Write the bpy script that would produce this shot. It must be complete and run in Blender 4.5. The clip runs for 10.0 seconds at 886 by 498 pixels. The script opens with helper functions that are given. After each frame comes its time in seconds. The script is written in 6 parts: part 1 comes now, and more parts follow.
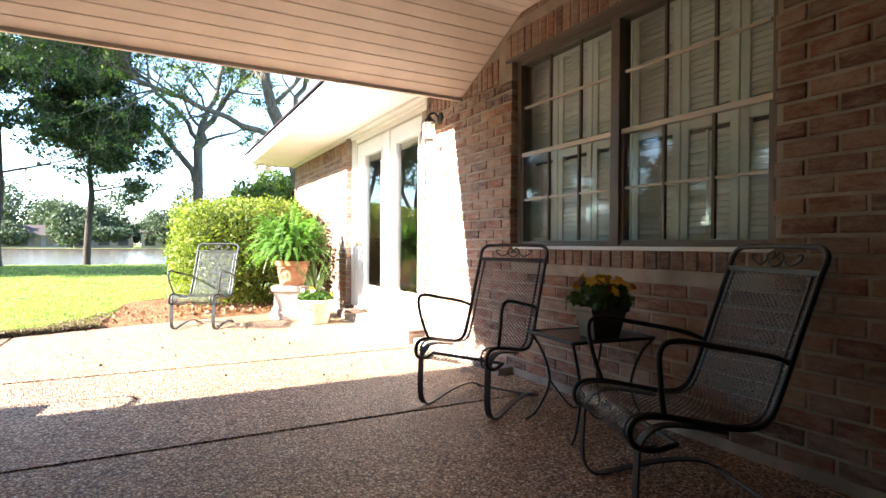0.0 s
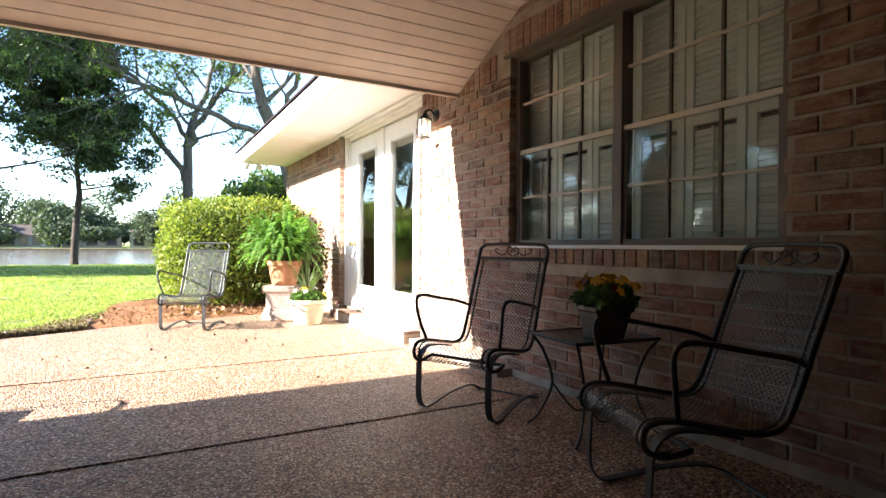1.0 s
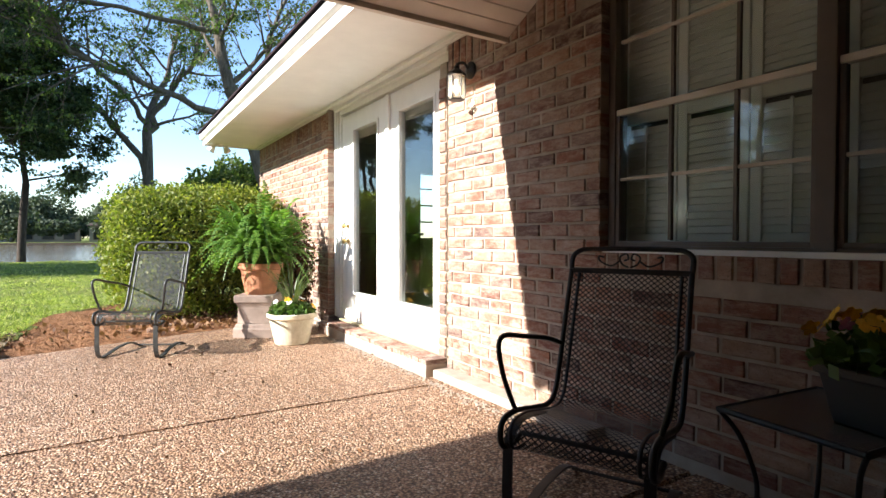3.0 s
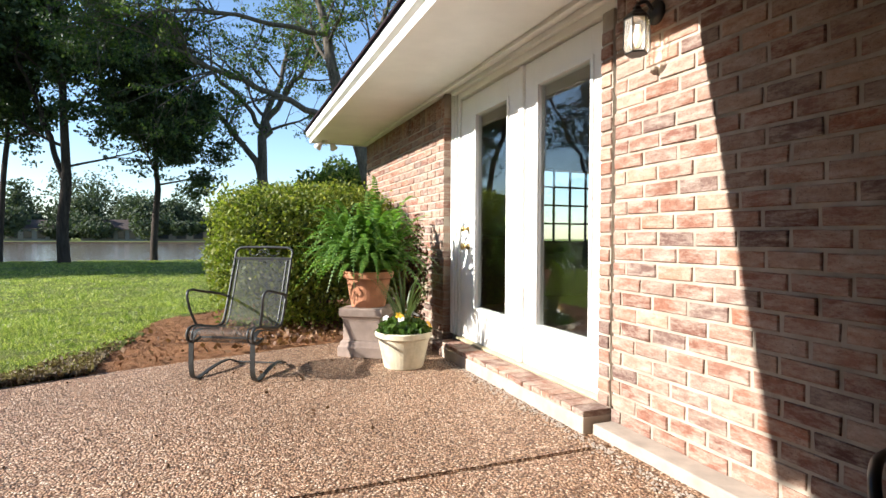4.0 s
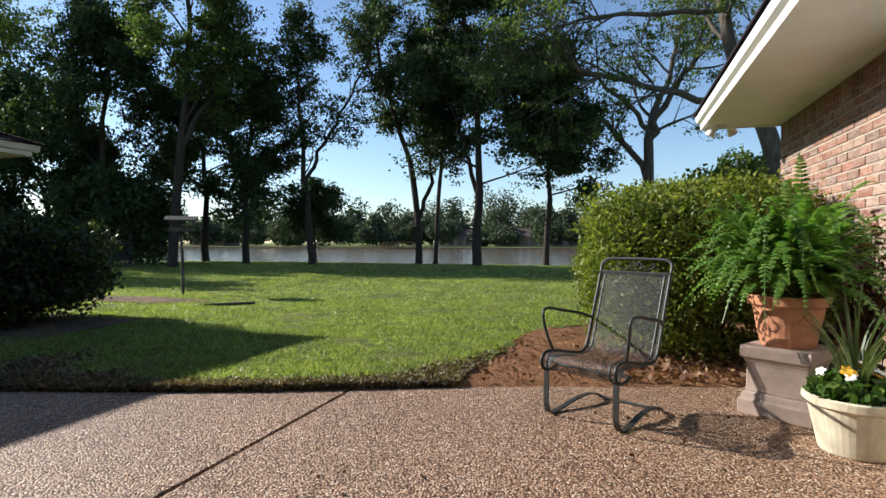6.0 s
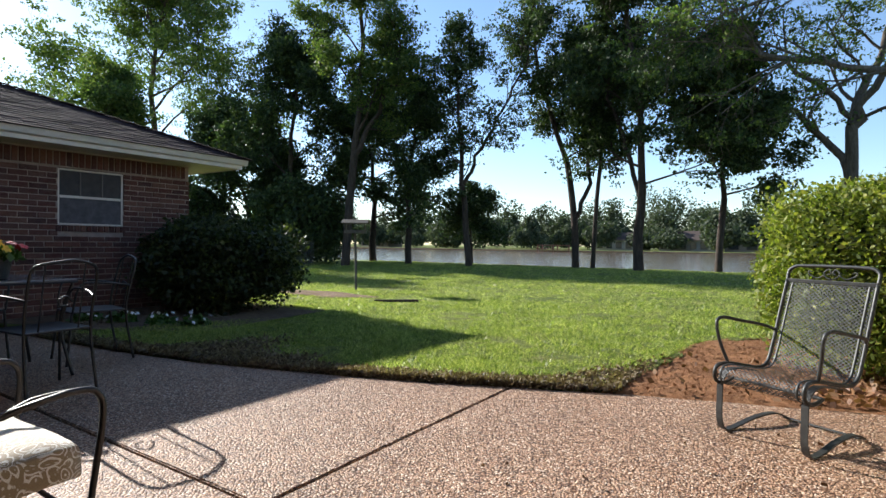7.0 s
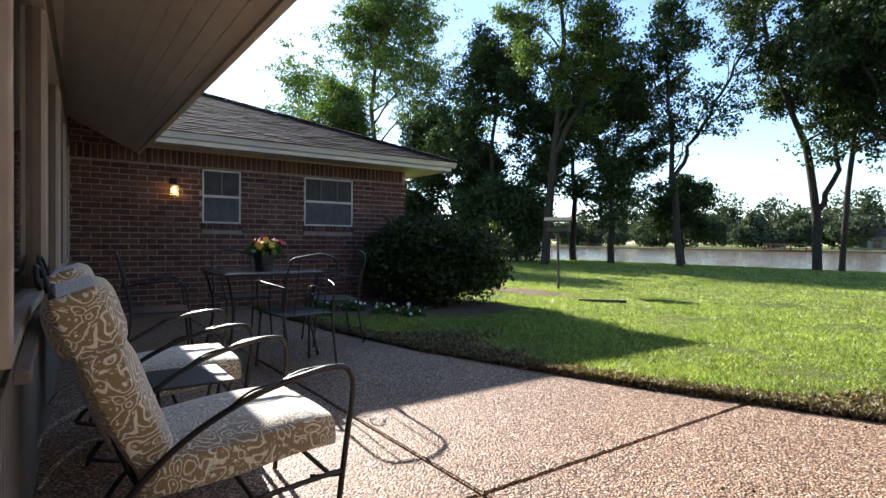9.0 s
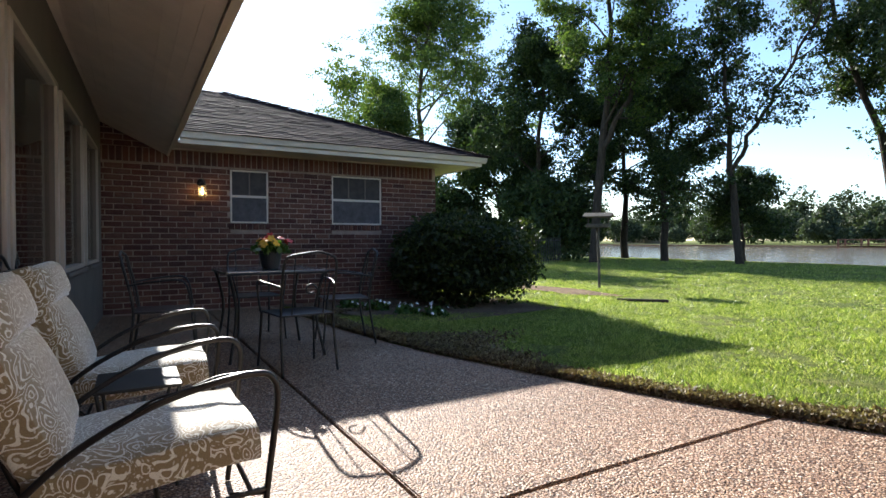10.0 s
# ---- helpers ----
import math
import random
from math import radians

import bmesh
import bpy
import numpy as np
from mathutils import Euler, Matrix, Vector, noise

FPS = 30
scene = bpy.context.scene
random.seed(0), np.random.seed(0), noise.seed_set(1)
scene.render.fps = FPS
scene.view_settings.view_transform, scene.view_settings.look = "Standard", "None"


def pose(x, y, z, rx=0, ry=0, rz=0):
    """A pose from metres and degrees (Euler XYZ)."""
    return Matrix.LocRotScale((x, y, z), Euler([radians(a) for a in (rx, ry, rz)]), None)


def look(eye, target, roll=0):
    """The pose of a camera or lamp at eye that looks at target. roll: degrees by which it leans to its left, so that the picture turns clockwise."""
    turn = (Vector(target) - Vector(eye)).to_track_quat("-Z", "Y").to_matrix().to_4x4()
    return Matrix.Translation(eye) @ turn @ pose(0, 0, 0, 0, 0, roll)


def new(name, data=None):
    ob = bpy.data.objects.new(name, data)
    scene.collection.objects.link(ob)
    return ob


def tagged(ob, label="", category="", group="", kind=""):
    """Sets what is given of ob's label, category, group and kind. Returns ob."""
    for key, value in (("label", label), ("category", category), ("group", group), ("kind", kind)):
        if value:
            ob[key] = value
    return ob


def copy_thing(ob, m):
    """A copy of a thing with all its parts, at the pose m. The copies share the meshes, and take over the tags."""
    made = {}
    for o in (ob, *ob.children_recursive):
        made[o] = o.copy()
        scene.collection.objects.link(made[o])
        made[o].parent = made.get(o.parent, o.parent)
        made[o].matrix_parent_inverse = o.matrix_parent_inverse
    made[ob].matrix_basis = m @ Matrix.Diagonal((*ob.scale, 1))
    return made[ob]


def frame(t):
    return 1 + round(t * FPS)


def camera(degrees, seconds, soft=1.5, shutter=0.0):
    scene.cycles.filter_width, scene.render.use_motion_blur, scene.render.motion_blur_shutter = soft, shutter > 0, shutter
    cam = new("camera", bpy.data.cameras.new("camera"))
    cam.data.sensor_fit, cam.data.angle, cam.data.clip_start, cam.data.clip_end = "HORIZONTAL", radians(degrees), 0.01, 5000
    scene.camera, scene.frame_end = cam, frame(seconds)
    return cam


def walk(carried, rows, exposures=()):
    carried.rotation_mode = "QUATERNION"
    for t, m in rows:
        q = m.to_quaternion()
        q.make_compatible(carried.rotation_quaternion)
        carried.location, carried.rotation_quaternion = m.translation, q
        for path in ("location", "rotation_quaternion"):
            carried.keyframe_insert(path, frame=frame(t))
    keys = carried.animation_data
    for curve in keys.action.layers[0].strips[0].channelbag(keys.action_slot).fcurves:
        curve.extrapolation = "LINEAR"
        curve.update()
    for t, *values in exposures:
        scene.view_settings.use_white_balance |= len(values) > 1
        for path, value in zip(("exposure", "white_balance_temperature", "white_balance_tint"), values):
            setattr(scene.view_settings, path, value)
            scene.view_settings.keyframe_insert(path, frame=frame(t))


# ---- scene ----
cam = camera(78.5, 10.0)
PATH = [
    (0, (0.703, 1.83, 0.912), (1.648, 3.593, 0.901), 0.4),
    (0.5, (0.697, 1.849, 0.91), (1.649, 3.608, 0.899), 0.3),
    (1, (0.706, 1.921, 0.905), (1.678, 3.668, 0.894), 0.4),
    (1.5, (0.757, 2.102, 0.893), (1.845, 3.78, 0.88), 0.3),
    (2, (0.794, 2.37, 0.903), (1.983, 3.978, 0.877), -0.1),
    (3.5, (1.017, 3.685, 0.99), (1.941, 5.457, 0.945), 0.2),
    (4, (1.113, 4.129, 1.0), (1.853, 5.986, 0.96), 0.3),
    (4.5, (1.221, 4.547, 1.011), (1.69, 6.491, 0.969), 0.3),
    (5, (1.242, 4.869, 1.026), (1.385, 6.864, 0.987), 0.3),
    (5.5, (1.263, 5.03, 1.022), (1.005, 7.013, 0.988), 0.0),
    (7, (1.268, 4.897, 1.023), (0.155, 6.558, 1.006), 0.6),
    (7.5, (1.225, 4.84, 1.018), (-0.076, 6.359, 0.999), 0.6),
    (8, (1.178, 4.816, 1.016), (-0.251, 6.215, 0.994), 0.6),
    (8.5, (1.134, 4.8, 1.009), (-0.398, 6.086, 0.984), 0.6),
    (9, (1.158, 4.876, 0.999), (-0.47, 6.037, 0.972), 0.5),
    (9.5, (1.202, 5.069, 0.988), (-0.485, 6.143, 0.959), 0.1),
    (10, (1.165, 5.316, 0.974), (-0.568, 6.315, 0.944), -0.1),
]
EXPO = [(0.0, 3.3), (0.5, 3.1), (1.0, 2.9), (2.0, 2.38), (3.5, 1.57), (4.5, 1.2), (5.0, 1.0), (5.5, 0.73), (7.0, 1.22), (8.0, 1.54), (9.0, 1.58), (10.0, 1.52)]
walk(cam, [(t, look(eye, target, roll)) for t, eye, target, roll in PATH], EXPO)

# ---- light ----
SUN = Vector((-1.0, 0.105, 0.50)).normalized()
world = bpy.data.worlds.new("sky")
scene.world = world
world.use_nodes = True
wn = world.node_tree
sky = wn.nodes.new("ShaderNodeTexSky")
sky.sky_type = "NISHITA"
sky.sun_disc = False
sky.sun_elevation = math.asin(SUN.z)
sky.sun_rotation = math.atan2(SUN.x, SUN.y)
sky.air_density, sky.dust_density, sky.ozone_density = 1.0, 0.2, 3.2
wn.links.new(sky.outputs[0], wn.nodes["Background"].inputs[0])
wn.nodes["Background"].inputs[1].default_value = 0.102
sun_data = bpy.data.lights.new("sun", "SUN")
sun_data.energy, sun_data.angle, sun_data.color = 5.0, radians(0.55), (1.0, 0.965, 0.915)
sun = new("sun", sun_data)
sun.matrix_world = look(SUN * 50, (0, 0, 0))


# ---- materials ----
class Mat:
    """A node material with short helpers."""

    def __init__(self, name, rough=0.7, metal=0.0, spec=0.5):
        self.m = bpy.data.materials.new(name)
        self.m.use_nodes = True
        self.t = self.m.node_tree
        self.b = self.t.nodes["Principled BSDF"]
        self.b.inputs["Roughness"].default_value = rough
        self.b.inputs["Metallic"].default_value = metal
        self.b.inputs["Specular IOR Level"].default_value = spec
        self.co = None

    def node(self, kind, **values):
        n = self.t.nodes.new(kind)
        for k, v in values.items():
            if k in n.inputs.keys():
                n.inputs[k].default_value = v
        return n

    def link(self, a, b):
        self.t.links.new(a, b)

    def coords(self, scale=(1, 1, 1), rot=(0, 0, 0), world_space=True):
        if world_space:
            src = self.t.nodes.new("ShaderNodeNewGeometry").outputs["Position"]
        else:
            src = self.t.nodes.new("ShaderNodeTexCoord").outputs["Object"]
        mp = self.t.nodes.new("ShaderNodeMapping")
        mp.inputs["Scale"].default_value = scale
        mp.inputs["Rotation"].default_value = rot
        self.link(src, mp.inputs[0])
        return mp.outputs[0]

    def noise(self, scale, co=None, detail=4.0, rough=0.6, distort=0.0):
        n = self.node("ShaderNodeTexNoise", Scale=scale, Detail=detail, Roughness=rough, Distortion=distort)
        self.link(co if co is not None else self.coords(), n.inputs["Vector"])
        return n.outputs["Fac"]

    def ramp(self, fac, stops):
        r = self.t.nodes.new("ShaderNodeValToRGB")
        el = r.color_ramp.elements
        while len(el) < len(stops):
            el.new(0.5)
        for e, (p, c) in zip(el, stops):
            e.position = p
            e.color = (*c, 1) if len(c) == 3 else c
        self.link(fac, r.inputs[0])
        return r.outputs[0]

    def mix(self, fac, a, b, mode="MIX"):
        n = self.t.nodes.new("ShaderNodeMix")
        n.data_type, n.blend_type = "RGBA", mode
        for idx, v in ((0, fac), (6, a), (7, b)):
            s = n.inputs[idx]
            if isinstance(v, (int, float)):
                s.default_value = v
            elif isinstance(v, tuple):
                s.default_value = (*v, 1)
            else:
                self.link(v, s)
        return n.outputs[2]

    def color(self, c):
        if isinstance(c, tuple):
            self.b.inputs["Base Color"].default_value = (*c, 1)
        else:
            self.link(c, self.b.inputs["Base Color"])
        return self

    def bump(self, height, strength=0.4, dist=0.01):
        n = self.node("ShaderNodeBump", Strength=strength, Distance=dist)
        self.link(height, n.inputs["Height"])
        self.link(n.outputs[0], self.b.inputs["Normal"])
        return self

    def rough(self, fac):
        self.link(fac, self.b.inputs["Roughness"])
        return self

    def random(self):
        return self.t.nodes.new("ShaderNodeObjectInfo").outputs["Random"]

    def island(self):
        return self.t.nodes.new("ShaderNodeNewGeometry").outputs["Random Per Island"]


def plain(name, c, rough=0.6, metal=0.0, vary=0.12, scale=6.0, bump=0.05, spec=0.5):
    """A painted or cast surface with a soft mottle and a fine grain."""
    k = Mat(name, rough, metal, spec)
    lo = tuple(x * (1 - vary) for x in c)
    hi = tuple(min(1, x * (1 + vary)) for x in c)
    k.color(k.ramp(k.noise(scale, detail=6), [(0.3, lo), (0.7, hi)]))
    if bump:
        k.bump(k.noise(scale * 25, detail=3), bump, 0.004)
    return k.m


def brick_material(name, per_island, tones, wash_amount):
    """Old handmade brick: many fired tones, a fine grain, lime washed over parts of it."""
    k = Mat(name, 0.88, spec=0.2)
    pick = k.island() if per_island else k.random()
    base = k.ramp(pick, [(i / (len(tones) - 1), c) for i, c in enumerate(tones)])
    grain = k.noise(38, detail=6, rough=0.7)
    base = k.mix(0.7, base, k.ramp(grain, [(0.25, (0.45, 0.4, 0.38)), (0.75, (1.05, 1.05, 1.05))]), "MULTIPLY")
    streak = k.ramp(k.noise(9, k.coords((1, 1, 3.5)), detail=6, rough=0.75), [(0.42, (0, 0, 0)), (0.66, (1, 1, 1))])
    base = k.mix(k.mix(1 - wash_amount, streak, (0.0, 0.0, 0.0)), base, (0.48, 0.395, 0.32))
    pits = k.ramp(k.noise(150, detail=2), [(0.30, (0.35, 0.3, 0.28)), (0.40, (1, 1, 1))])
    k.color(k.mix(0.6, base, pits, "MULTIPLY"))
    k.bump(k.noise(55, detail=7, rough=0.7), 0.7, 0.008)
    return k.m


def pebble_material():
    k = Mat("exposed_aggregate", 0.62, spec=0.45)
    co = k.coords()
    v = k.node("ShaderNodeTexVoronoi", Scale=92.0, Randomness=1.0)
    k.link(co, v.inputs["Vector"])
    sep = k.t.nodes.new("ShaderNodeSeparateColor")
    k.link(v.outputs["Color"], sep.inputs[0])
    stones = k.ramp(sep.outputs[0], [(0.0, (0.11, 0.068, 0.045)), (0.16, (0.30, 0.19, 0.125)), (0.34, (0.50, 0.345, 0.235)), (0.5, (0.33, 0.20, 0.145)), (0.64, (0.58, 0.43, 0.31)), (0.78, (0.26, 0.175, 0.13)),
                                     (0.9, (0.66, 0.56, 0.46)), (1.0, (0.76, 0.70, 0.63))])
    gap = k.ramp(v.outputs["Distance"], [(0.40, (1.06, 1.06, 1.06)), (0.70, (0.31, 0.25, 0.195))])
    base = k.mix(1.0, k.mix(1.0, stones, (1.04, 0.97, 0.88), "MULTIPLY"), gap, "MULTIPLY")
    stain = k.ramp(k.noise(0.9, detail=5, rough=0.65), [(0.3, (0.78, 0.74, 0.70)), (0.65, (1.05, 1.0, 0.97))])
    base = k.mix(1.0, base, stain, "MULTIPLY")
    fine = k.ramp(k.noise(5.0, detail=5), [(0.3, (0.88, 0.86, 0.84)), (0.7, (1, 1, 1))])
    k.color(k.mix(1.0, base, fine, "MULTIPLY"))
    h = k.ramp(v.outputs["Distance"], [(0.1, (1, 1, 1)), (0.8, (0, 0, 0))])
    k.bump(h, 0.8, 0.008)
    return k.m


def grass_ground():
    k = Mat("lawn", 0.9, spec=0.2)
    a = k.noise(0.5, detail=5, rough=0.7)
    b = k.noise(14, detail=6, rough=0.75)
    c = k.ramp(a, [(0.3, (0.12, 0.16, 0.036)), (0.55, (0.19, 0.22, 0.055)), (0.78, (0.28, 0.25, 0.105))])
    c = k.mix(1.0, c, k.ramp(b, [(0.3, (0.45, 0.5, 0.4)), (0.65, (1.15, 1.1, 1.0))]), "MULTIPLY")
    k.color(c)
    k.bump(k.noise(40, detail=6, rough=0.8), 1.0, 0.06)
    return k.m


def leaf_material(name, dark, mid, light, through_light=0.45, rough=0.6):
    k = Mat(name, rough, spec=0.35)
    c = k.ramp(k.island(), [(0.0, dark), (0.5, mid), (1.0, light)])
    c = k.mix(1.0, c, k.ramp(k.noise(1.2, detail=3), [(0.3, (0.72, 0.75, 0.7)), (0.7, (1.1, 1.08, 1.0))]), "MULTIPLY")
    k.color(c)
    tr = k.t.nodes.new("ShaderNodeBsdfTranslucent")
    k.link(k.mix(1.0, c, (1.3, 1.5, 0.75), "MULTIPLY"), tr.inputs[0])
    mx = k.t.nodes.new("ShaderNodeMixShader")
    mx.inputs[0].default_value = through_light
    k.link(k.b.outputs[0], mx.inputs[1])
    k.link(tr.outputs[0], mx.inputs[2])
    k.link(mx.outputs[0], k.t.nodes["Material Output"].inputs[0])
    return k.m


def bark_material(name, lo, hi):
    k = Mat(name, 0.95, spec=0.2)
    co = k.coords((6, 6, 1.2))
    f = k.noise(2.2, co, detail=6, rough=0.7)
    k.color(k.ramp(f, [(0.3, lo), (0.7, hi)]))
    k.bump(f, 0.8, 0.04)
    return k.m


def glass_material(name, tint=(0.9, 0.94, 0.93), base=0.04):
    """Thin clear glass: it lets light straight through and mirrors more at a slant."""
    k = Mat(name, 0.02, spec=0.5)
    clear = k.t.nodes.new("ShaderNodeBsdfTransparent")
    clear.inputs[0].default_value = (*tint, 1)
    gloss = k.t.nodes.new("ShaderNodeBsdfGlossy")
    gloss.inputs["Roughness"].default_value = 0.015
    slant = k.t.nodes.new("ShaderNodeLayerWeight")
    slant.inputs[0].default_value = 0.5
    power = k.t.nodes.new("ShaderNodeMath")
    power.operation = "POWER"
    power.inputs[1].default_value = 4.0
    k.link(slant.outputs["Facing"], power.inputs[0])
    fres = k.t.nodes.new("ShaderNodeMath")
    fres.operation = "MULTIPLY_ADD"
    fres.inputs[1].default_value, fres.inputs[2].default_value = 0.6, base
    k.link(power.outputs[0], fres.inputs[0])
    mx = k.t.nodes.new("ShaderNodeMixShader")
    k.link(fres.outputs[0], mx.inputs[0])
    k.link(clear.outputs[0], mx.inputs[1])
    k.link(gloss.outputs[0], mx.inputs[2])
    k.link(mx.outputs[0], k.t.nodes["Material Output"].inputs[0])
    return k.m


def shingle_material():
    k = Mat("asphalt_shingle", 1.0, spec=0.05)
    c = k.ramp(k.island(), [(0.0, (0.014, 0.010, 0.012)), (0.25, (0.045, 0.031, 0.034)), (0.5, (0.022, 0.015, 0.018)), (0.75, (0.070, 0.050, 0.052)), (1.0, (0.030, 0.020, 0.024))])
    c = k.mix(0.6, c, k.ramp(k.noise(60, detail=4), [(0.3, (0.5, 0.5, 0.5)), (0.7, (1.2, 1.2, 1.2))]), "MULTIPLY")
    k.color(c)
    k.bump(k.noise(120, detail=3), 0.5, 0.004)
    return k.m


def water_material():
    k = Mat("lake_water", 0.12, spec=0.3)
    k.color(k.ramp(k.noise(0.05, detail=3), [(0.3, (0.12, 0.088, 0.058)), (0.7, (0.17, 0.128, 0.088))]))
    co = k.coords((0.35, 1.2, 1))
    k.bump(k.noise(1.2, co, detail=4), 0.25, 0.12)
    return k.m


def soil_material(name, lo, mid, hi):
    k = Mat(name, 0.95, spec=0.15)
    f = k.noise(16, detail=8, rough=0.8)
    c = k.ramp(f, [(0.28, lo), (0.5, mid), (0.75, hi)])
    k.color(k.mix(1.0, c, k.ramp(k.noise(2.5, detail=4), [(0.3, (0.65, 0.62, 0.6)), (0.7, (1.1, 1.05, 1.0))]), "MULTIPLY"))
    k.bump(k.noise(30, detail=8, rough=0.8), 1.0, 0.05)
    return k.m


def cushion_material():
    """Beige fabric with tan scrolling lines woven in."""
    k = Mat("scroll_fabric", 0.92, spec=0.15)
    k.b.inputs["Sheen Weight"].default_value = 0.9
    k.b.inputs["Sheen Roughness"].default_value = 0.5
    co = k.coords(world_space=False)
    warp = k.node("ShaderNodeTexNoise", Scale=9.0, Detail=1.0)
    k.link(co, warp.inputs["Vector"])
    add = k.t.nodes.new("ShaderNodeMix")
    add.data_type, add.blend_type = "RGBA", "LINEAR_LIGHT"
    add.inputs[0].default_value = 0.06
    k.link(co, add.inputs[6])
    k.link(warp.outputs["Color"], add.inputs[7])
    v = k.node("ShaderNodeTexVoronoi", Scale=17.0, Randomness=1.0)
    k.link(add.outputs[2], v.inputs["Vector"])
    w = k.t.nodes.new("ShaderNodeMath")
    w.operation = "MULTIPLY"
    w.inputs[1].default_value = 27.0
    k.link(v.outputs["Distance"], w.inputs[0])
    s = k.t.nodes.new("ShaderNodeMath")
    s.operation = "SINE"
    k.link(w.outputs[0], s.inputs[0])
    cream, tan = (0.86, 0.82, 0.73), (0.32, 0.235, 0.13)
    scrolls = k.ramp(s.outputs[0], [(0.56, (0, 0, 0)), (0.76, (1, 1, 1))])
    # small leaf flecks between the scrolls
    v3 = k.node("ShaderNodeTexVoronoi", Scale=70.0, Randomness=1.0)
    k.link(add.outputs[2], v3.inputs["Vector"])
    flecks = k.ramp(v3.outputs["Distance"], [(0.20, (0.7, 0.7, 0.7)), (0.30, (0, 0, 0))])
    pat = k.mix(k.mix(1.0, scrolls, flecks, "LIGHTEN"), tan, cream)
    weave = k.ramp(k.noise(260, detail=2), [(0.3, (0.8, 0.8, 0.8)), (0.7, (1.05, 1.05, 1.05))])
    k.color(k.mix(1.0, pat, weave, "MULTIPLY"))
    k.bump(k.noise(220, detail=2), 0.3, 0.003)
    return k.m


ANTIQUE = [(0.15, 0.066, 0.05), (0.31, 0.145, 0.095), (0.22, 0.098, 0.072), (0.35, 0.195, 0.135), (0.28, 0.125, 0.085), (0.38, 0.255, 0.19), (0.25, 0.15, 0.115), (0.43, 0.285, 0.20), (0.34, 0.145, 0.088), (0.27, 0.18, 0.145), (0.12, 0.06, 0.05)]
BRICK = brick_material("antique_brick", False, ANTIQUE, 0.7)
BRICK_MANY = brick_material("antique_brick_wall", True, ANTIQUE, 0.5)
# Same brick as the east wall, darkened to put the wing's shade into it.
WING_SHADE_BRICK = brick_material("wing_brick_shade_toned", True, [(0.06, 0.026, 0.023), (0.14, 0.050, 0.037), (0.095, 0.037, 0.031), (0.17, 0.068, 0.047), (0.075, 0.031, 0.028), (0.145, 0.066, 0.052), (0.20, 0.092, 0.064), (0.08, 0.036, 0.032)], 0.08)
MORTAR = plain("mortar", (0.36, 0.30, 0.235), 0.95, vary=0.3, scale=5, bump=0.4)
# Mortar darkened with the wing brick, again to paint in the shade.
WING_SHADE_MORTAR = plain("wing_mortar_shade_toned", (0.30, 0.225, 0.18), 0.95, vary=0.3, scale=5, bump=0.4)
PEBBLE = pebble_material()
JOINT = plain("joint_filler", (0.055, 0.035, 0.022), 0.95, vary=0.3)
CONCRETE = plain("foundation_concrete", (0.36, 0.30, 0.245), 0.9, vary=0.22, scale=7, bump=0.3)
LAWN = grass_ground()
BLADE = leaf_material("grass_blade", (0.065, 0.105, 0.022), (0.225, 0.285, 0.06), (0.56, 0.53, 0.22), 0.48, 0.4)
SOIL = soil_material("red_mulch", (0.17, 0.08, 0.038), (0.36, 0.18, 0.09), (0.48, 0.28, 0.155))
DIRT = soil_material("bare_dirt", (0.10, 0.07, 0.05), (0.22, 0.16, 0.115), (0.34, 0.26, 0.19))
WHITE = plain("white_paint", (0.80, 0.78, 0.73), 0.45, vary=0.06, scale=3, bump=0.04)
TRIM = plain("beige_trim", (0.62, 0.55, 0.46), 0.5, vary=0.08, scale=3, bump=0.05)
BOARD = plain("ceiling_paint", (0.75, 0.665, 0.565), 0.55, vary=0.08, scale=4, bump=0.05)
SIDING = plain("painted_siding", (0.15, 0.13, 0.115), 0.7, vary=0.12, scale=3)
WINFRAME = plain("bronze_window_frame", (0.13, 0.10, 0.08), 0.45, vary=0.12)
IRON = plain("black_wrought_iron", (0.02, 0.017, 0.016), 0.45, 0.2, vary=0.3, scale=30, spec=0.6)
IRON_GREY = plain("worn_grey_iron", (0.045, 0.046, 0.044), 0.5, 0.55, vary=0.3, scale=30, spec=0.6)
GLASS = glass_material("window_glass")
DOOR_GLASS = glass_material("double_glazing", base=0.10)
SHINGLE = shingle_material()
WATER = water_material()
BARK = bark_material("dark_bark", (0.028, 0.021, 0.017), (0.085, 0.066, 0.053))
BARK_PALE = bark_material("pale_bark", (0.05, 0.041, 0.033), (0.17, 0.145, 0.118))
BARK_GREY = bark_material("grey_bark", (0.045, 0.037, 0.03), (0.15, 0.125, 0.10))
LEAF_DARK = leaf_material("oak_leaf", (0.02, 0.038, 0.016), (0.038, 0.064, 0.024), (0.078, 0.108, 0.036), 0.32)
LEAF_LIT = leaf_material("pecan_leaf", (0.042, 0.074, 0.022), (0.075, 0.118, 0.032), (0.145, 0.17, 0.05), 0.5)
# Haze over the lake is mixed into this leaf colour as grey.
LEAF_FAR = leaf_material("far_leaf_hazed", (0.036, 0.05, 0.032), (0.058, 0.076, 0.046), (0.09, 0.108, 0.06), 0.2, 0.8)
LEAF_HEDGE = leaf_material("hedge_leaf", (0.07, 0.10, 0.014), (0.155, 0.195, 0.03), (0.30, 0.295, 0.065), 0.4, 0.55)
# Bush leaf with shade put into its colour; also fills the shrub hearts.
LEAF_SHADED_BUSH = leaf_material("bush_leaf_shaded", (0.014, 0.022, 0.007), (0.032, 0.046, 0.013), (0.075, 0.09, 0.024), 0.35, 0.5)
FABRIC = cushion_material()
# The unlit look of the rooms is put into this dark colour.
DARKROOM = plain("dimmed_room_colour", (0.15, 0.13, 0.11), 0.8)
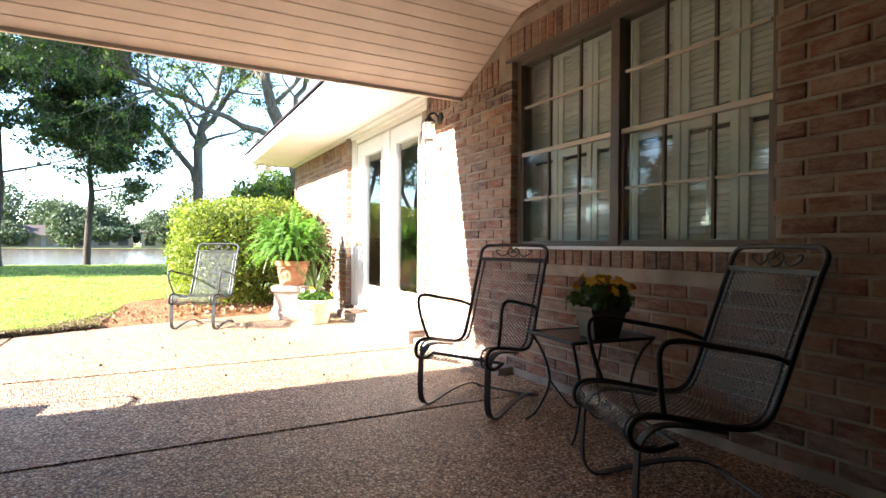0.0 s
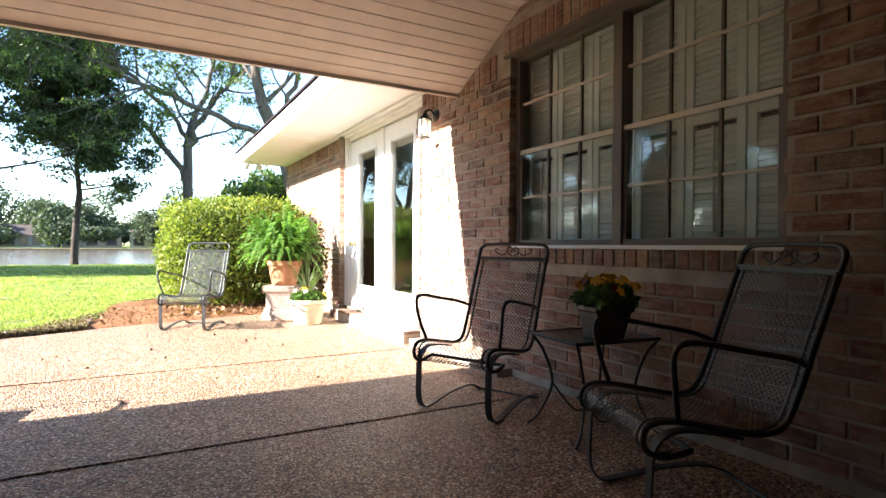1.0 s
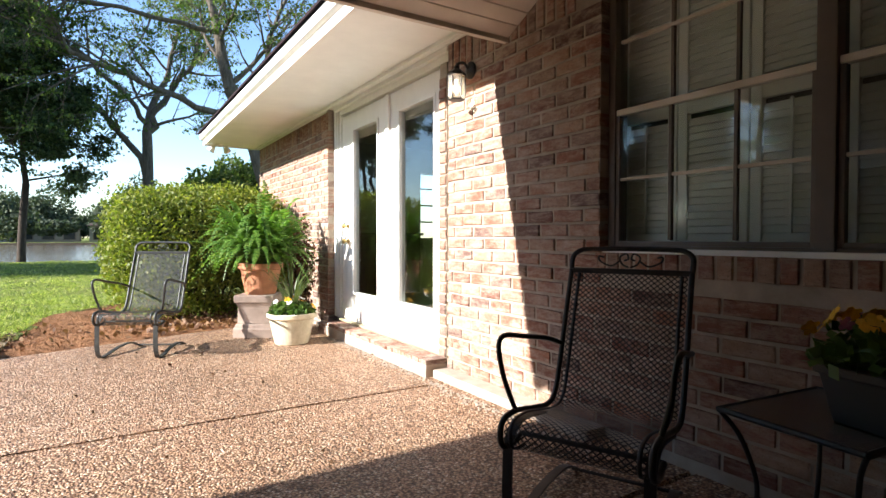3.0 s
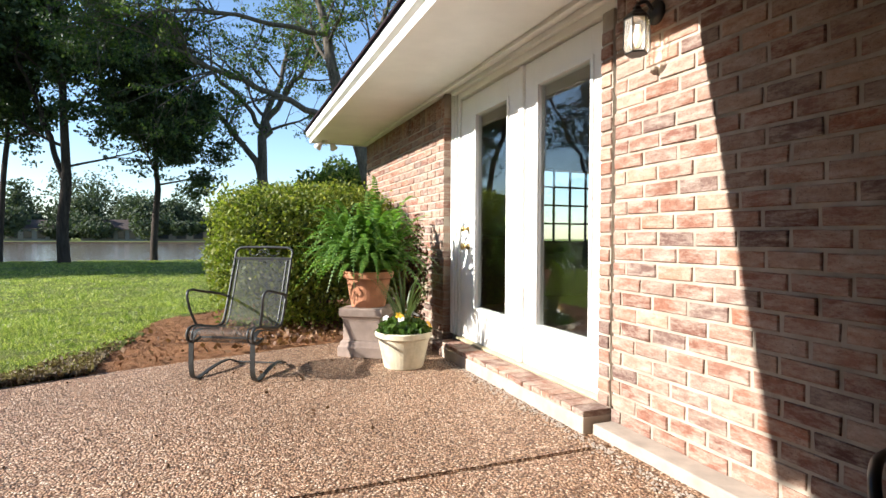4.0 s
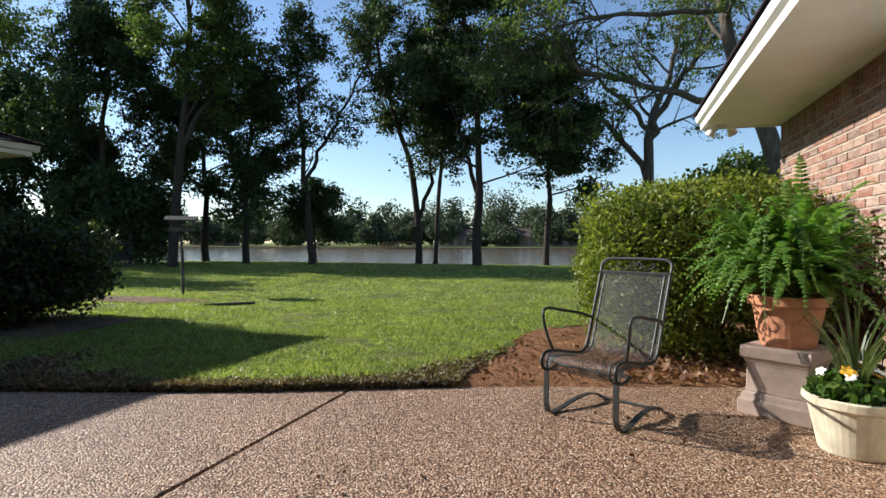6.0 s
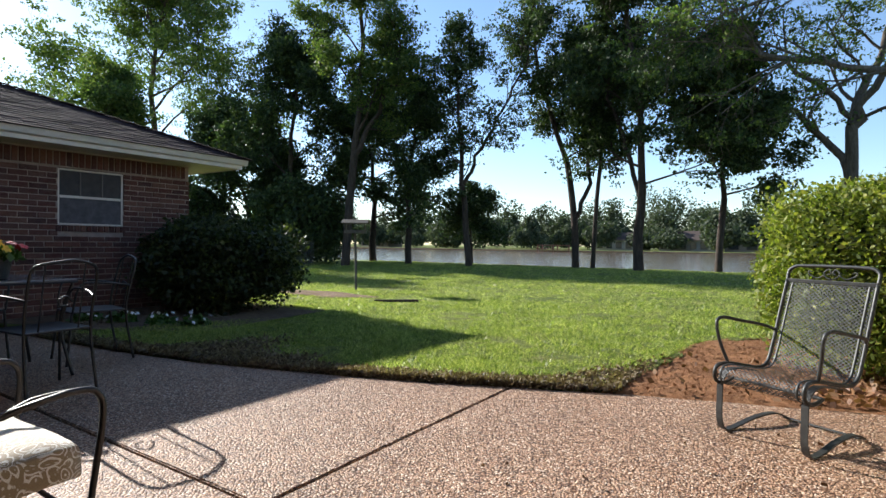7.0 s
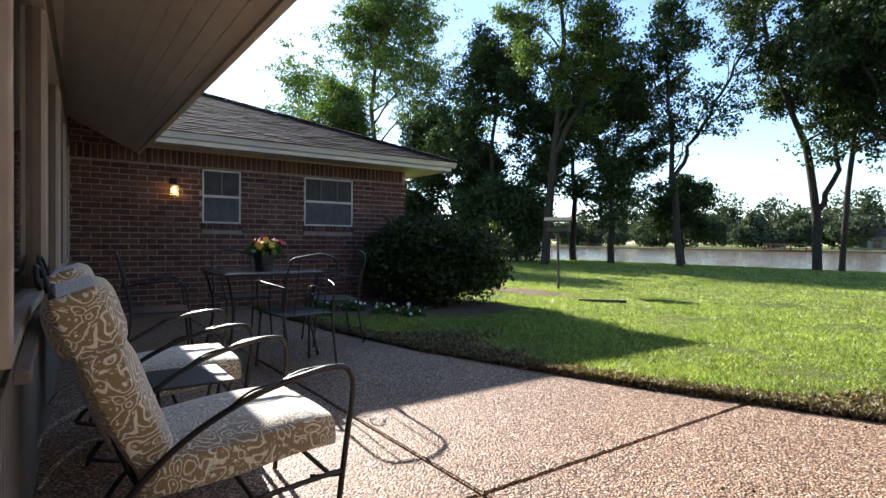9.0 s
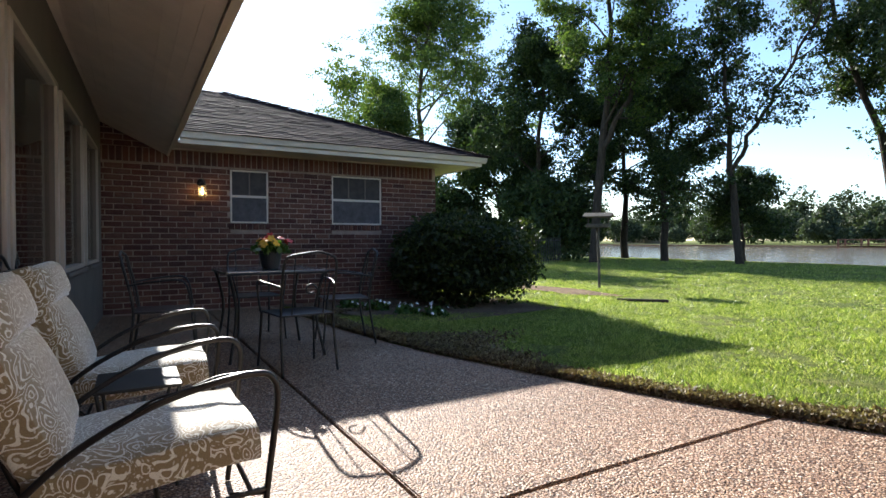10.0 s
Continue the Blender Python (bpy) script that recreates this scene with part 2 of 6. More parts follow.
ROOMPAINT = plain("tan_room_wall", (0.26, 0.21, 0.17), 0.8)
CARPET = plain("beige_carpet", (0.42, 0.36, 0.29), 0.95, vary=0.1, scale=40)


# ---- building helpers ----
def mesh_object(name, bm, material, parent=None, smooth=False):
    me = bpy.data.meshes.new(name)
    bm.to_mesh(me)
    bm.free()
    me.materials.append(material)
    if smooth:
        for p in me.polygons:
            p.use_smooth = True
    ob = new(name, me)
    if parent is not None:
        ob.parent = parent
    return ob


def part(name, bm, material, parent, label="", smooth=False):
    ob = mesh_object(name, bm, material, parent, smooth)
    if label:
        ob["label"] = label
    return ob


def thing(name, label, category, group="", m=None, kind=""):
    ob = new(name)
    ob.empty_display_size = 0.1
    if m is not None:
        ob.matrix_basis = m
    return tagged(ob, label, category, group, kind)


def box(bm, x0, y0, z0, x1, y1, z1, bevel=0.0):
    vs = [bm.verts.new(p) for p in ((x0, y0, z0), (x1, y0, z0), (x1, y1, z0), (x0, y1, z0), (x0, y0, z1), (x1, y0, z1), (x1, y1, z1), (x0, y1, z1))]
    fs = [bm.faces.new([vs[i] for i in f]) for f in ((3, 2, 1, 0), (4, 5, 6, 7), (0, 1, 5, 4), (1, 2, 6, 5), (2, 3, 7, 6), (3, 0, 4, 7))]
    if bevel:
        es = list({e for f in fs for e in f.edges})
        bmesh.ops.bevel(bm, geom=es, offset=bevel, segments=2, affect="EDGES", profile=0.6)
    return bm


def boxes(*rows, bevel=0.0):
    bm = bmesh.new()
    for r in rows:
        if bevel:
            sub = bmesh.new()
            box(sub, *r, bevel=bevel)
            me = bpy.data.meshes.new("tmp")
            sub.to_mesh(me)
            sub.free()
            bm.from_mesh(me)
            bpy.data.meshes.remove(me)
        else:
            box(bm, *r)
    return bm


def tube(bm, pts, r, sides=8, flat=1.0, closed=False, caps=True):
    """A tube along pts; r one radius or one per point; flat squashes it across."""
    pts = [Vector(p) for p in pts]
    n = len(pts)
    rs = r if isinstance(r, (list, tuple)) else [r] * n
    rings, side = [], None
    for i, p in enumerate(pts):
        a = pts[(i - 1) % n] if (i or closed) else p
        b = pts[(i + 1) % n] if (i < n - 1 or closed) else p
        d = (b - a).normalized()
        if side is None:
            side = d.cross(Vector((0, 0, 1)) if abs(d.z) < 0.9 else Vector((0, 1, 0))).normalized()
        side = (side - d * side.dot(d)).normalized()
        up = d.cross(side)
        rings.append([bm.verts.new(p + (side * math.cos(2 * math.pi * k / sides) + up * math.sin(2 * math.pi * k / sides) * flat) * rs[i]) for k in range(sides)])
    for i in range(n if closed else n - 1):
        a, b = rings[i], rings[(i + 1) % n]
        for k in range(sides):
            bm.faces.new((a[k], a[(k + 1) % sides], b[(k + 1) % sides], b[k]))
    if caps and not closed:
        bm.faces.new(rings[0][::-1])
        bm.faces.new(rings[-1])
    return bm


def tubes(*runs, sides=8, flat=1.0):
    bm = bmesh.new()
    for pts, r in runs:
        tube(bm, pts, r, sides, flat)
    return bm


def arc(pts, steps=8):
    """A smooth curve through pts (Catmull-Rom)."""
    pts = [Vector(p) for p in pts]
    out = []
    for i in range(len(pts) - 1):
        p0, p1, p2, p3 = pts[max(i - 1, 0)], pts[i], pts[i + 1], pts[min(i + 2, len(pts) - 1)]
        for s in range(steps):
            t = s / steps
            out.append(0.5 * ((2 * p1) + (p2 - p0) * t + (2 * p0 - 5 * p1 + 4 * p2 - p3) * t * t + (3 * p1 - p0 - 3 * p2 + p3) * t ** 3))
    return out + [pts[-1]]


def lathe(profile, sides=32, wobble=0.0, seed=0):
    rng = random.Random(seed)
    bm = bmesh.new()
    rings = []
    for r, z in profile:
        rings.append([bm.verts.new(((r + rng.uniform(-wobble, wobble)) * math.cos(2 * math.pi * k / sides), (r + rng.uniform(-wobble, wobble)) * math.sin(2 * math.pi * k / sides), z)) for k in range(sides)])
    for a, b in zip(rings, rings[1:]):
        for k in range(sides):
            bm.faces.new((a[k], a[(k + 1) % sides], b[(k + 1) % sides], b[k]))
    bm.faces.new(rings[0][::-1])
    bm.faces.new(rings[-1])
    return bm


def soup(name, verts, faces, material, parent=None, kind=""):
    """One mesh from arrays of corners and faces."""
    me = bpy.data.meshes.new(name)
    me.from_pydata(verts.tolist() if hasattr(verts, "tolist") else verts, [], faces.tolist() if hasattr(faces, "tolist") else faces)
    me.materials.append(material)
    ob = new(name, me)
    if parent is not None:
        ob.parent = parent
    if kind:
        ob["kind"] = kind
    return ob


def leaf_soup(name, centres, size, material, parent, rng, droop=0.0, long=1.6, kind="", up=None):
    """Pointed leaves, folded along the middle, at the given places."""
    n = len(centres)
    d = rng.normal(size=(n, 3))
    d[:, 2] -= droop
    d /= np.linalg.norm(d, axis=1, keepdims=True)
    e = rng.normal(size=(n, 3))
    if up is not None:
        e = up + 0.6 * e
        e = np.cross(d, e)
    s = np.cross(d, e)
    s /= np.linalg.norm(s, axis=1, keepdims=True) + 1e-9
    sz = size * rng.uniform(0.6, 1.35, (n, 1))
    v = np.empty((n, 4, 3))
    v[:, 0] = centres - d * sz * long * 0.5
    v[:, 1] = centres + s * sz * 0.5
    v[:, 2] = centres + d * sz * long * 0.5
    v[:, 3] = centres - s * sz * 0.5
    f = np.arange(n * 4).reshape(n, 4)
    return soup(name, v.reshape(-1, 3), f, material, parent, kind)


# ---- terrain ----
EDGE_X = [-7.2, -4.44, -2.96, -1.85, -1.07, 0.26, 1.2, 2.09, 3.1]
EDGE_Y = [7.15, 7.34, 7.57, 7.90, 8.17, 8.72, 9.03, 9.32, 9.62]
ARC_Y = [8.6, 9.27, 10.53, 11.2, 11.75, 12.3, 12.8]
ARC_X = [0.20, 0.16, 0.32, 0.50, 0.78, 1.35, 2.6]
WING_X, EAST_X, SOUTH_Y, PORCH_Y = -7.07, 2.97, 4.775, 5.77
CEIL_Z, CEIL_TOP, CEIL_SLOPE = 2.13, 4.92, 0.49


def patio_edge(x):
    return np.interp(x, EDGE_X, EDGE_Y)


def bed_edge(y):
    return np.interp(y, ARC_Y, ARC_X)


def lawn_height(x, y):
    """Lawn level: flat by the house, a slow fall to the water."""
    return 0.015 - 0.10 * np.clip((y - 14) / 18, 0, 1) - 0.9 * np.clip((y - 32.5) / 3.0, 0, 1) + 0.97 * np.clip((y - 118) / 4, 0, 1)


def in_bed(x, y):
    return (x > bed_edge(y)) & (y < 12.8) & (y > patio_edge(x)) & (x < 6)


def make_ground():
    xs = np.unique(np.concatenate([np.linspace(-900, -60, 15), np.linspace(-60, -9, 18), np.arange(-9, -3, 0.12), np.arange(-3, 1.6, 0.045), np.arange(1.6, 4, 0.12), np.linspace(4, 60, 20), np.linspace(60, 900, 15)]))
    ys = np.unique(np.concatenate([np.linspace(-900, -20, 10), np.linspace(-20, 6.5, 6), np.arange(6.9, 13, 0.05), np.linspace(13, 32, 30), np.linspace(32, 37, 9), np.linspace(40, 117, 8), np.linspace(117, 123, 7), np.linspace(130, 1500, 10)]))
    X, Y = np.meshgrid(xs, ys)
    Z = lawn_height(X, Y)
    near = (Y < 15) & (X > -9) & (X < 4)
    bumps = 0.012 * np.sin(X * 5.3 + 2 * np.sin(Y * 3.1)) * np.sin(Y * 6.1) + 0.006 * np.sin(X * 17) * np.sin(Y * 15 + X)
    Z = Z + np.where(near, bumps, 0)
    low = ((Y < patio_edge(X) + 0.07) & (X > -7.2)) | in_bed(X - 0.05, Y) | (Y < 7.15)
    Z = np.where(low, -0.25, Z)
    nx, ny = len(xs), len(ys)
    v = np.stack([X, Y, Z], -1).reshape(-1, 3)
    i = np.arange(nx * ny).reshape(ny, nx)
    f = np.stack([i[:-1, :-1], i[:-1, 1:], i[1:, 1:], i[1:, :-1]], -1).reshape(-1, 4)
    ob = soup("ground", v, f, LAWN)
    tagged(ob, "green mown lawn sloping down to the lake", "lawn", kind="structure")


def make_bed():
    rng = np.random.default_rng(5)
    ny, nx = 80, 60
    ys = np.linspace(8.5, 12.85, ny)
    X = np.empty((ny, nx))
    Y = np.repeat(ys[:, None], nx, 1)
    for k, y in enumerate(ys):
        a = float(bed_edge(y)) - 0.13
        X[k] = a + (5.0 - a) * np.linspace(0, 1, nx) ** 1.6
    Y = np.maximum(Y, patio_edge(X) + 0.004)
    Z = 0.004 + 0.016 * rng.random(X.shape) + 0.02 * np.sin(X * 3) * np.sin(Y * 2.4)
    Z = -0.012 + (Z + 0.012) * np.clip((Y - patio_edge(X)) / 0.16, 0, 1)
    Z[:, 0] = -0.12
    Z[:, 1] = np.minimum(Z[:, 1], -0.02)
    i = np.arange(nx * ny).reshape(ny, nx)
    f = np.stack([i[:-1, :-1], i[:-1, 1:], i[1:, 1:], i[1:, :-1]], -1).reshape(-1, 4)
    ob = soup("flower_bed", np.stack([X, Y, Z], -1).reshape(-1, 3), f, SOIL)
    tagged(ob, "curved planting bed of red-brown mulch beside the lawn", "flower bed", kind="structure")


def slab(name, pts, parent):
    bm = bmesh.new()
    f = bm.faces.new([bm.verts.new((x, y, 0.0)) for x, y in pts])
    if f.normal.z < 0:
        f.normal_flip()
    r = bmesh.ops.extrude_face_region(bm, geom=[f])
    low = [g for g in r["geom"] if isinstance(g, bmesh.types.BMVert)]
    bmesh.ops.translate(bm, verts=low, vec=(0, 0, -0.12))
    bmesh.ops.recalc_face_normals(bm, faces=bm.faces)
    top = [e for e in bm.edges if all(abs(v.co.z) < 1e-6 for v in e.verts)]
    bmesh.ops.bevel(bm, geom=top, offset=0.006, segments=2, affect="EDGES")
    return part(name, bm, PEBBLE, parent)


def make_patio():
    patio = thing("patio", "tan exposed-aggregate concrete patio with open joints", "patio", kind="structure")
    part("joint_bed", boxes((-7.1, -4, -0.2, 0.2, 7.2, -0.028), (0.2, -4, -0.2, 3.1, 8.6, -0.028), (-1.6, 7.2, -0.2, 0.2, 7.9, -0.028)), JOINT, patio, "dark joint filler")
    j = 0.009
    ya, yb, xa = 4.54, 6.25, -0.485
    rows = [(-4.0, 0.6), (0.6, ya), (ya, yb)]
    for y0, y1 in rows:
        for x0, x1 in ((-7.2, xa), (xa, 3.1)):
            slab("patio_slab", [(x0 + j, y0 + j), (x1 - j, y0 + j), (x1 - j, y1 - j), (x0 + j, y1 - j)], patio)
    for x0, x1 in ((-7.2, xa), (xa, 3.1)):
        xs = np.linspace(x1 - j, x0 + j, 14)
        pts = [(x0 + j, yb + j), (x1 - j, yb + j)] + [(float(x), float(patio_edge(x)) + 0.012 * math.sin(9 * x)) for x in xs]
        slab("patio_slab", pts, patio)


def make_lake():
    bm = boxes((-700, 31, -0.6, 500, 122, -0.28))
    tagged(mesh_object("lake", bm, WATER), "still brown lake behind the lawn", "lake", kind="structure")


make_ground()
make_bed()
make_patio()
make_lake()


# ---- house: brick laying ----
BL, BH, BD, JT = 0.203, 0.0655, 0.10, 0.0105
COURSE = BH + 0.011


def brick_mesh(length, height, depth, seed):
    """A brick, front face towards -x, with worn edges; its length runs along y."""
    rng = random.Random(seed)
    c = 0.004
    bm = bmesh.new()
    rings = []
    for x, k in ((depth, 0.0), (c, 0.0), (0.0, c)):
        ring = []
        for sy, sz in ((-1, -1), (1, -1), (1, 1), (-1, 1)):
            j = rng.uniform(0, 0.0035)
            ring.append(bm.verts.new((x + (rng.uniform(-0.002, 0.002) if x < depth else 0), sy * (length / 2 - k - j), sz * (height / 2 - k - j))))
        rings.append(ring)
    for a, b in zip(rings, rings[1:]):
        for k in range(4):
            bm.faces.new((a[k], b[k], b[(k + 1) % 4], a[(k + 1) % 4]))
    bm.faces.new(rings[-1])
    bm.faces.new(rings[0][::-1])
    bmesh.ops.recalc_face_normals(bm, faces=bm.faces)
    me = bpy.data.meshes.new("brick")
    bm.to_mesh(me)
    bm.free()
    return me


def courses(y0, y1, z0, z1, holes, seed):
    """Bricks of a running bond: (y, z, length) of each, kept out of the holes (ya, yb, za, zb)."""
    rng = random.Random(seed)
    out, row, z = [], 0, z0
    while z + BH <= z1 + 1e-6:
        spans = [(y0, y1)]
        for ha, hb, ga, gb in holes:
            if z + BH > ga + 0.004 and z < gb - 0.004:
                spans = [s for a, b in spans for s in ((a, min(b, ha)), (max(a, hb), b)) if s[1] - s[0] > 0.03]
        for a, b in spans:
            y = a - (BL + JT) * (0.5 if row % 2 else 0.0) + rng.uniform(-0.01, 0.01)
            while y < b:
                ya, yb = max(a, y), min(b, y + BL)
                if yb - ya > 0.035:
                    out.append(((ya + yb) / 2, z + BH / 2, yb - ya))
                y += BL + JT
        row += 1
        z += COURSE
    return out


def joined_bricks(name, rows, base_x, facing, parent, seed, material=None):
    """Bricks in one mesh; rows of (y, z, length, height, proud). facing -1: towards -x, 1: towards +x."""
    rng = np.random.default_rng(seed)
    n = len(rows)
    a = np.array(rows)
    ring = np.array([[-1, -1], [1, -1], [1, 1], [-1, 1]])
    v = np.empty((n, 12, 3))
    out = facing * (a[:, 4] + rng.uniform(-0.002, 0.003, n))
    for k, (back, inset) in enumerate(((0.1, 0.0), (0.004, 0.0), (0.0, 0.004))):
        for q in range(4):
            j = rng.uniform(0, 0.0035, n)
            v[:, 4 * k + q, 0] = base_x + out - facing * back
            v[:, 4 * k + q, 1] = a[:, 0] + ring[q, 0] * (a[:, 2] / 2 - inset - j)
            v[:, 4 * k + q, 2] = a[:, 1] + ring[q, 1] * (a[:, 3] / 2 - inset - j)
    faces = []
    for k in range(2):
        for q in range(4):
            faces.append((4 * k + q, 4 * k + (q + 1) % 4, 4 * k + 4 + (q + 1) % 4, 4 * k + 4 + q))
    faces.append((8, 9, 10, 11))
    f = np.array(faces)
    if facing > 0:
        f = f[:, ::1]
    else:
        f = f[:, ::-1]
    f = (f[None] + 12 * np.arange(n)[:, None, None]).reshape(-1, 4)
    return soup(name, v.reshape(-1, 3), f, material or BRICK_MANY, parent, "stuff")


# openings of the east wall: along y, then z
DOOR = (6.41, 8.78, 0.0, 2.36)
WIN = (3.165, 5.035, 0.905, 2.235)
EAST_END = 11.75
EAST_TOP = 2.36


def make_east_wall():
    wall = thing("wall_east", "weathered red-brown antique brick wall with pale mortar", "wall", kind="structure")
    x0, x1 = EAST_X + 0.007, EAST_X + 0.22
    g = 0.008
    part("mortar_backing", boxes(
        (x0, -4.0, -0.1, x1, WIN[0] - g, 2.7), (x0, WIN[1] + g, -0.1, x1, DOOR[0] - g, 2.7), (x0, DOOR[1] + g, -0.1, x1, EAST_END - 0.01, EAST_TOP),
        (x0, WIN[0] - g, -0.1, x1, WIN[1] + g, WIN[2] - 0.01), (x0, WIN[0] - g, WIN[3] + 0.01, x1, WIN[1] + g, 2.7)), MORTAR, wall, "sandy mortar")
    part("foundation_ledge", boxes((2.85, 5.0, -0.1, 3.03, 6.405, 0.055), (2.92, 8.8, -0.1, 3.03, EAST_END, 0.03), bevel=0.008), CONCRETE, wall, "pale concrete ledge")
    rows = courses(-3.9, EAST_END, 0.052, 2.14, [DOOR, (WIN[0], WIN[1], WIN[2] - 0.118, WIN[3] + 0.22)], 3)
    rows = [(y, z, l, BH) for y, z, l in rows if not (z > 2.09 and y > 5.2)]
    # soldier courses over the window and under the eave; a rowlock sill under the window
    def uprights(ya, yb, z, h):
        n = round((yb - ya) / 0.077)
        return [(ya + (k + 0.5) * (yb - ya) / n, z, (yb - ya) / n - 0.012, h) for k in range(n)]
    rows += uprights(WIN[0] - 0.08, WIN[1] + 0.08, WIN[3] + 0.105, 0.195) + uprights(WIN[0] - 0.04, WIN[1] + 0.04, WIN[2] - 0.058, 0.098)
    rows += uprights(DOOR[1], EAST_END, 2.21, 0.19) + uprights(5.2, DOOR[0], 2.21, 0.19)
    rows += [(y, z, l, BH) for y, z, l in courses(-3.9, 5.15, 2.13, 2.72, [(WIN[0] - 0.085, WIN[1] + 0.085, 2.0, WIN[3] + 0.22)], 8)]
    tooth = [(y, z, l, BH, 0.0) for y, z, l in courses(DOOR[0] + 0.03, 6.53, 0.115, 2.12, [], 5)]
    joined_bricks("jamb_bricks", tooth, EAST_X + 0.002, -1, wall, 23)
    part("jamb_mortar", boxes((EAST_X + 0.012, DOOR[0] + 0.03, 0.11, EAST_X + 0.2, 6.528, 2.2)), MORTAR, wall)
    part("jamb_joint", boxes((EAST_X + 0.05, DOOR[0] - 0.006, 0.06, EAST_X + 0.2, DOOR[0] + 0.029, 2.3)), JOINT, wall, "dark open joint beside the door")
    near = sorted(rows, key=lambda r: abs(r[0] - 5.8) + abs(r[1] - 1.0) * 0.8)
    pick = [r for r in near if 5.0 < r[0] < 6.5 or 8.7 < r[0] < 9.6][:300]
    rest = [r for r in rows if r not in set(pick)]
    joined_bricks("brickwork", [(*r, 0.0) for r in rest], EAST_X, -1, wall, 21)
    return wall, pick


def lay_single_bricks(wall, pick):
    rng = random.Random(12)
    kinds = {}
    for y, z, l, h in pick:
        key = (round(l, 2), round(h, 2), rng.randrange(3))
        if key not in kinds:
            kinds[key] = brick_mesh(key[0] if abs(key[0] - l) < 0.006 else l, h, BD, len(kinds))
            kinds[key].materials.append(BRICK)
        ob = new("brick", kinds[key])
        ob.parent = wall
        ob.location = (EAST_X + rng.uniform(-0.004, 0.002), y, z + rng.uniform(-0.002, 0.002))
        ob.rotation_euler = (rng.uniform(-0.012, 0.012), 0, rng.uniform(-0.012, 0.012))


wall_east, single_bricks = make_east_wall()


SCREEN = plain("insect_screen", (0.085, 0.078, 0.082), 0.9, vary=0.3, scale=14)
# Added dark sheet for the upper sashes, in place of dark reflections.
UPPER_PANE_SHEET = plain("dark_pane_sheet", (0.04, 0.032, 0.03), 0.7, vary=0.4, scale=9)


def make_wing():
    wall = thing("wall_west", "red-brown brick wing wall with soldier course, shade put into its colour", "wall", kind="structure")
    wins = [(6.56, 7.09, 1.235, 2.0), (8.06, 8.9, 1.235, 2.0)]
    x = WING_X
    y0, y1 = 3.0, 9.92
    cuts = [(y0, 6.56), (7.09, 8.06), (8.9, y1 - 0.01)]
    rows = [(x - 0.2, a, -0.1, x - 0.011, b, 2.3) for a, b in cuts]
    rows += [(x - 0.2, a, -0.1, x - 0.011, b, 1.225) for a, b, *_ in wins] + [(x - 0.2, a, 2.01, x - 0.011, b, 2.3) for a, b, *_ in wins]
    rows += [(-12, y1 - 0.2, -0.1, x - 0.2, y1, 2.3), (x - 0.2, y0, 2.301, x - 0.011, 5.78, 2.75)]
    part("mortar_backing", boxes(*rows), WING_SHADE_MORTAR, wall, "sandy mortar")
    holes = [(a, b, 1.145, 2.04) for a, b, *_ in wins]
    br = [(y, z, l, BH, 0.0) for y, z, l in courses(y0, y1, 0.02, 2.02, holes, 31)]
    n = int((y1 - y0) / 0.077)
    br += [(y0 + (k + 0.5) * 0.077, 2.125, 0.065, 0.19, 0.0) for k in range(n)]
    for a, b, *_ in wins:
        m = int((b - a + 0.06) / 0.075)
        br += [(a - 0.03 + (k + 0.5) * (b - a + 0.06) / m, 1.188, (b - a + 0.06) / m - 0.012, 0.085, 0.012) for k in range(m)]
    br += [(y, z, l, BH, 0.0) for y, z, l in courses(y0, 5.79, 2.228, 2.62, [], 35)]
    joined_bricks("brickwork", br, x, 1, wall, 33, WING_SHADE_BRICK)
    for a, b, c, d in wins:
        w = thing("window_1" if a < 7.5 else "window_2", "small aluminium double-hung window in the brick wing", "window", kind="structure")
        fr = 0.024
        part("window_frame", boxes((x - 0.08, a, c, x - 0.02, a + fr, d), (x - 0.08, b - fr, c, x - 0.02, b, d), (x - 0.08, a + fr, c, x - 0.02, b - fr, c + fr),
                                   (x - 0.08, a + fr, d - fr, x - 0.02, b - fr, d), bevel=0.004), TRIM, w, "pale metal frame")
        part("meeting_rail", boxes((x - 0.07, a + fr, (c + d) / 2 - 0.014, x - 0.012, b - fr, (c + d) / 2 + 0.02)), TRIM, w)
        k = 1 if b - a < 0.6 else 2
        for q in range(k):
            yy = a + (b - a) * (q + 1) / (k + 1)
            part("muntin", boxes((x - 0.031, yy - 0.008, (c + d) / 2 + 0.02, x - 0.018, yy + 0.008, d - fr)), WINFRAME, w)
        pane = part("pane", boxes((x - 0.039, a + fr, c + fr, x - 0.036, b - fr, d - fr)), GLASS, w)
        pane.visible_shadow = False
        part("curtain", boxes((x - 0.16, a, c, x - 0.14, b, d)), DARKROOM, w, "curtain behind the glass, coloured dark for a dim room")
        part("insect_screen", boxes((x - 0.034, a + fr, c + fr, x - 0.031, b - fr, (c + d) / 2 - 0.015)), SCREEN, w, "grey insect screen")
        # No real screen: a dark sheet that hides the sky mirrored above.
        part("insect_screen", boxes((x - 0.035, a + fr, (c + d) / 2 + 0.02, x - 0.032, b - fr, d - fr)), UPPER_PANE_SHEET, w, "dark sheet added over the upper pane to hide the sky reflection")
        # Dark board that stands in for the unlit room.
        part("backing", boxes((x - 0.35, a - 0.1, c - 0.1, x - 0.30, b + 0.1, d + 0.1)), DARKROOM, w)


make_wing()


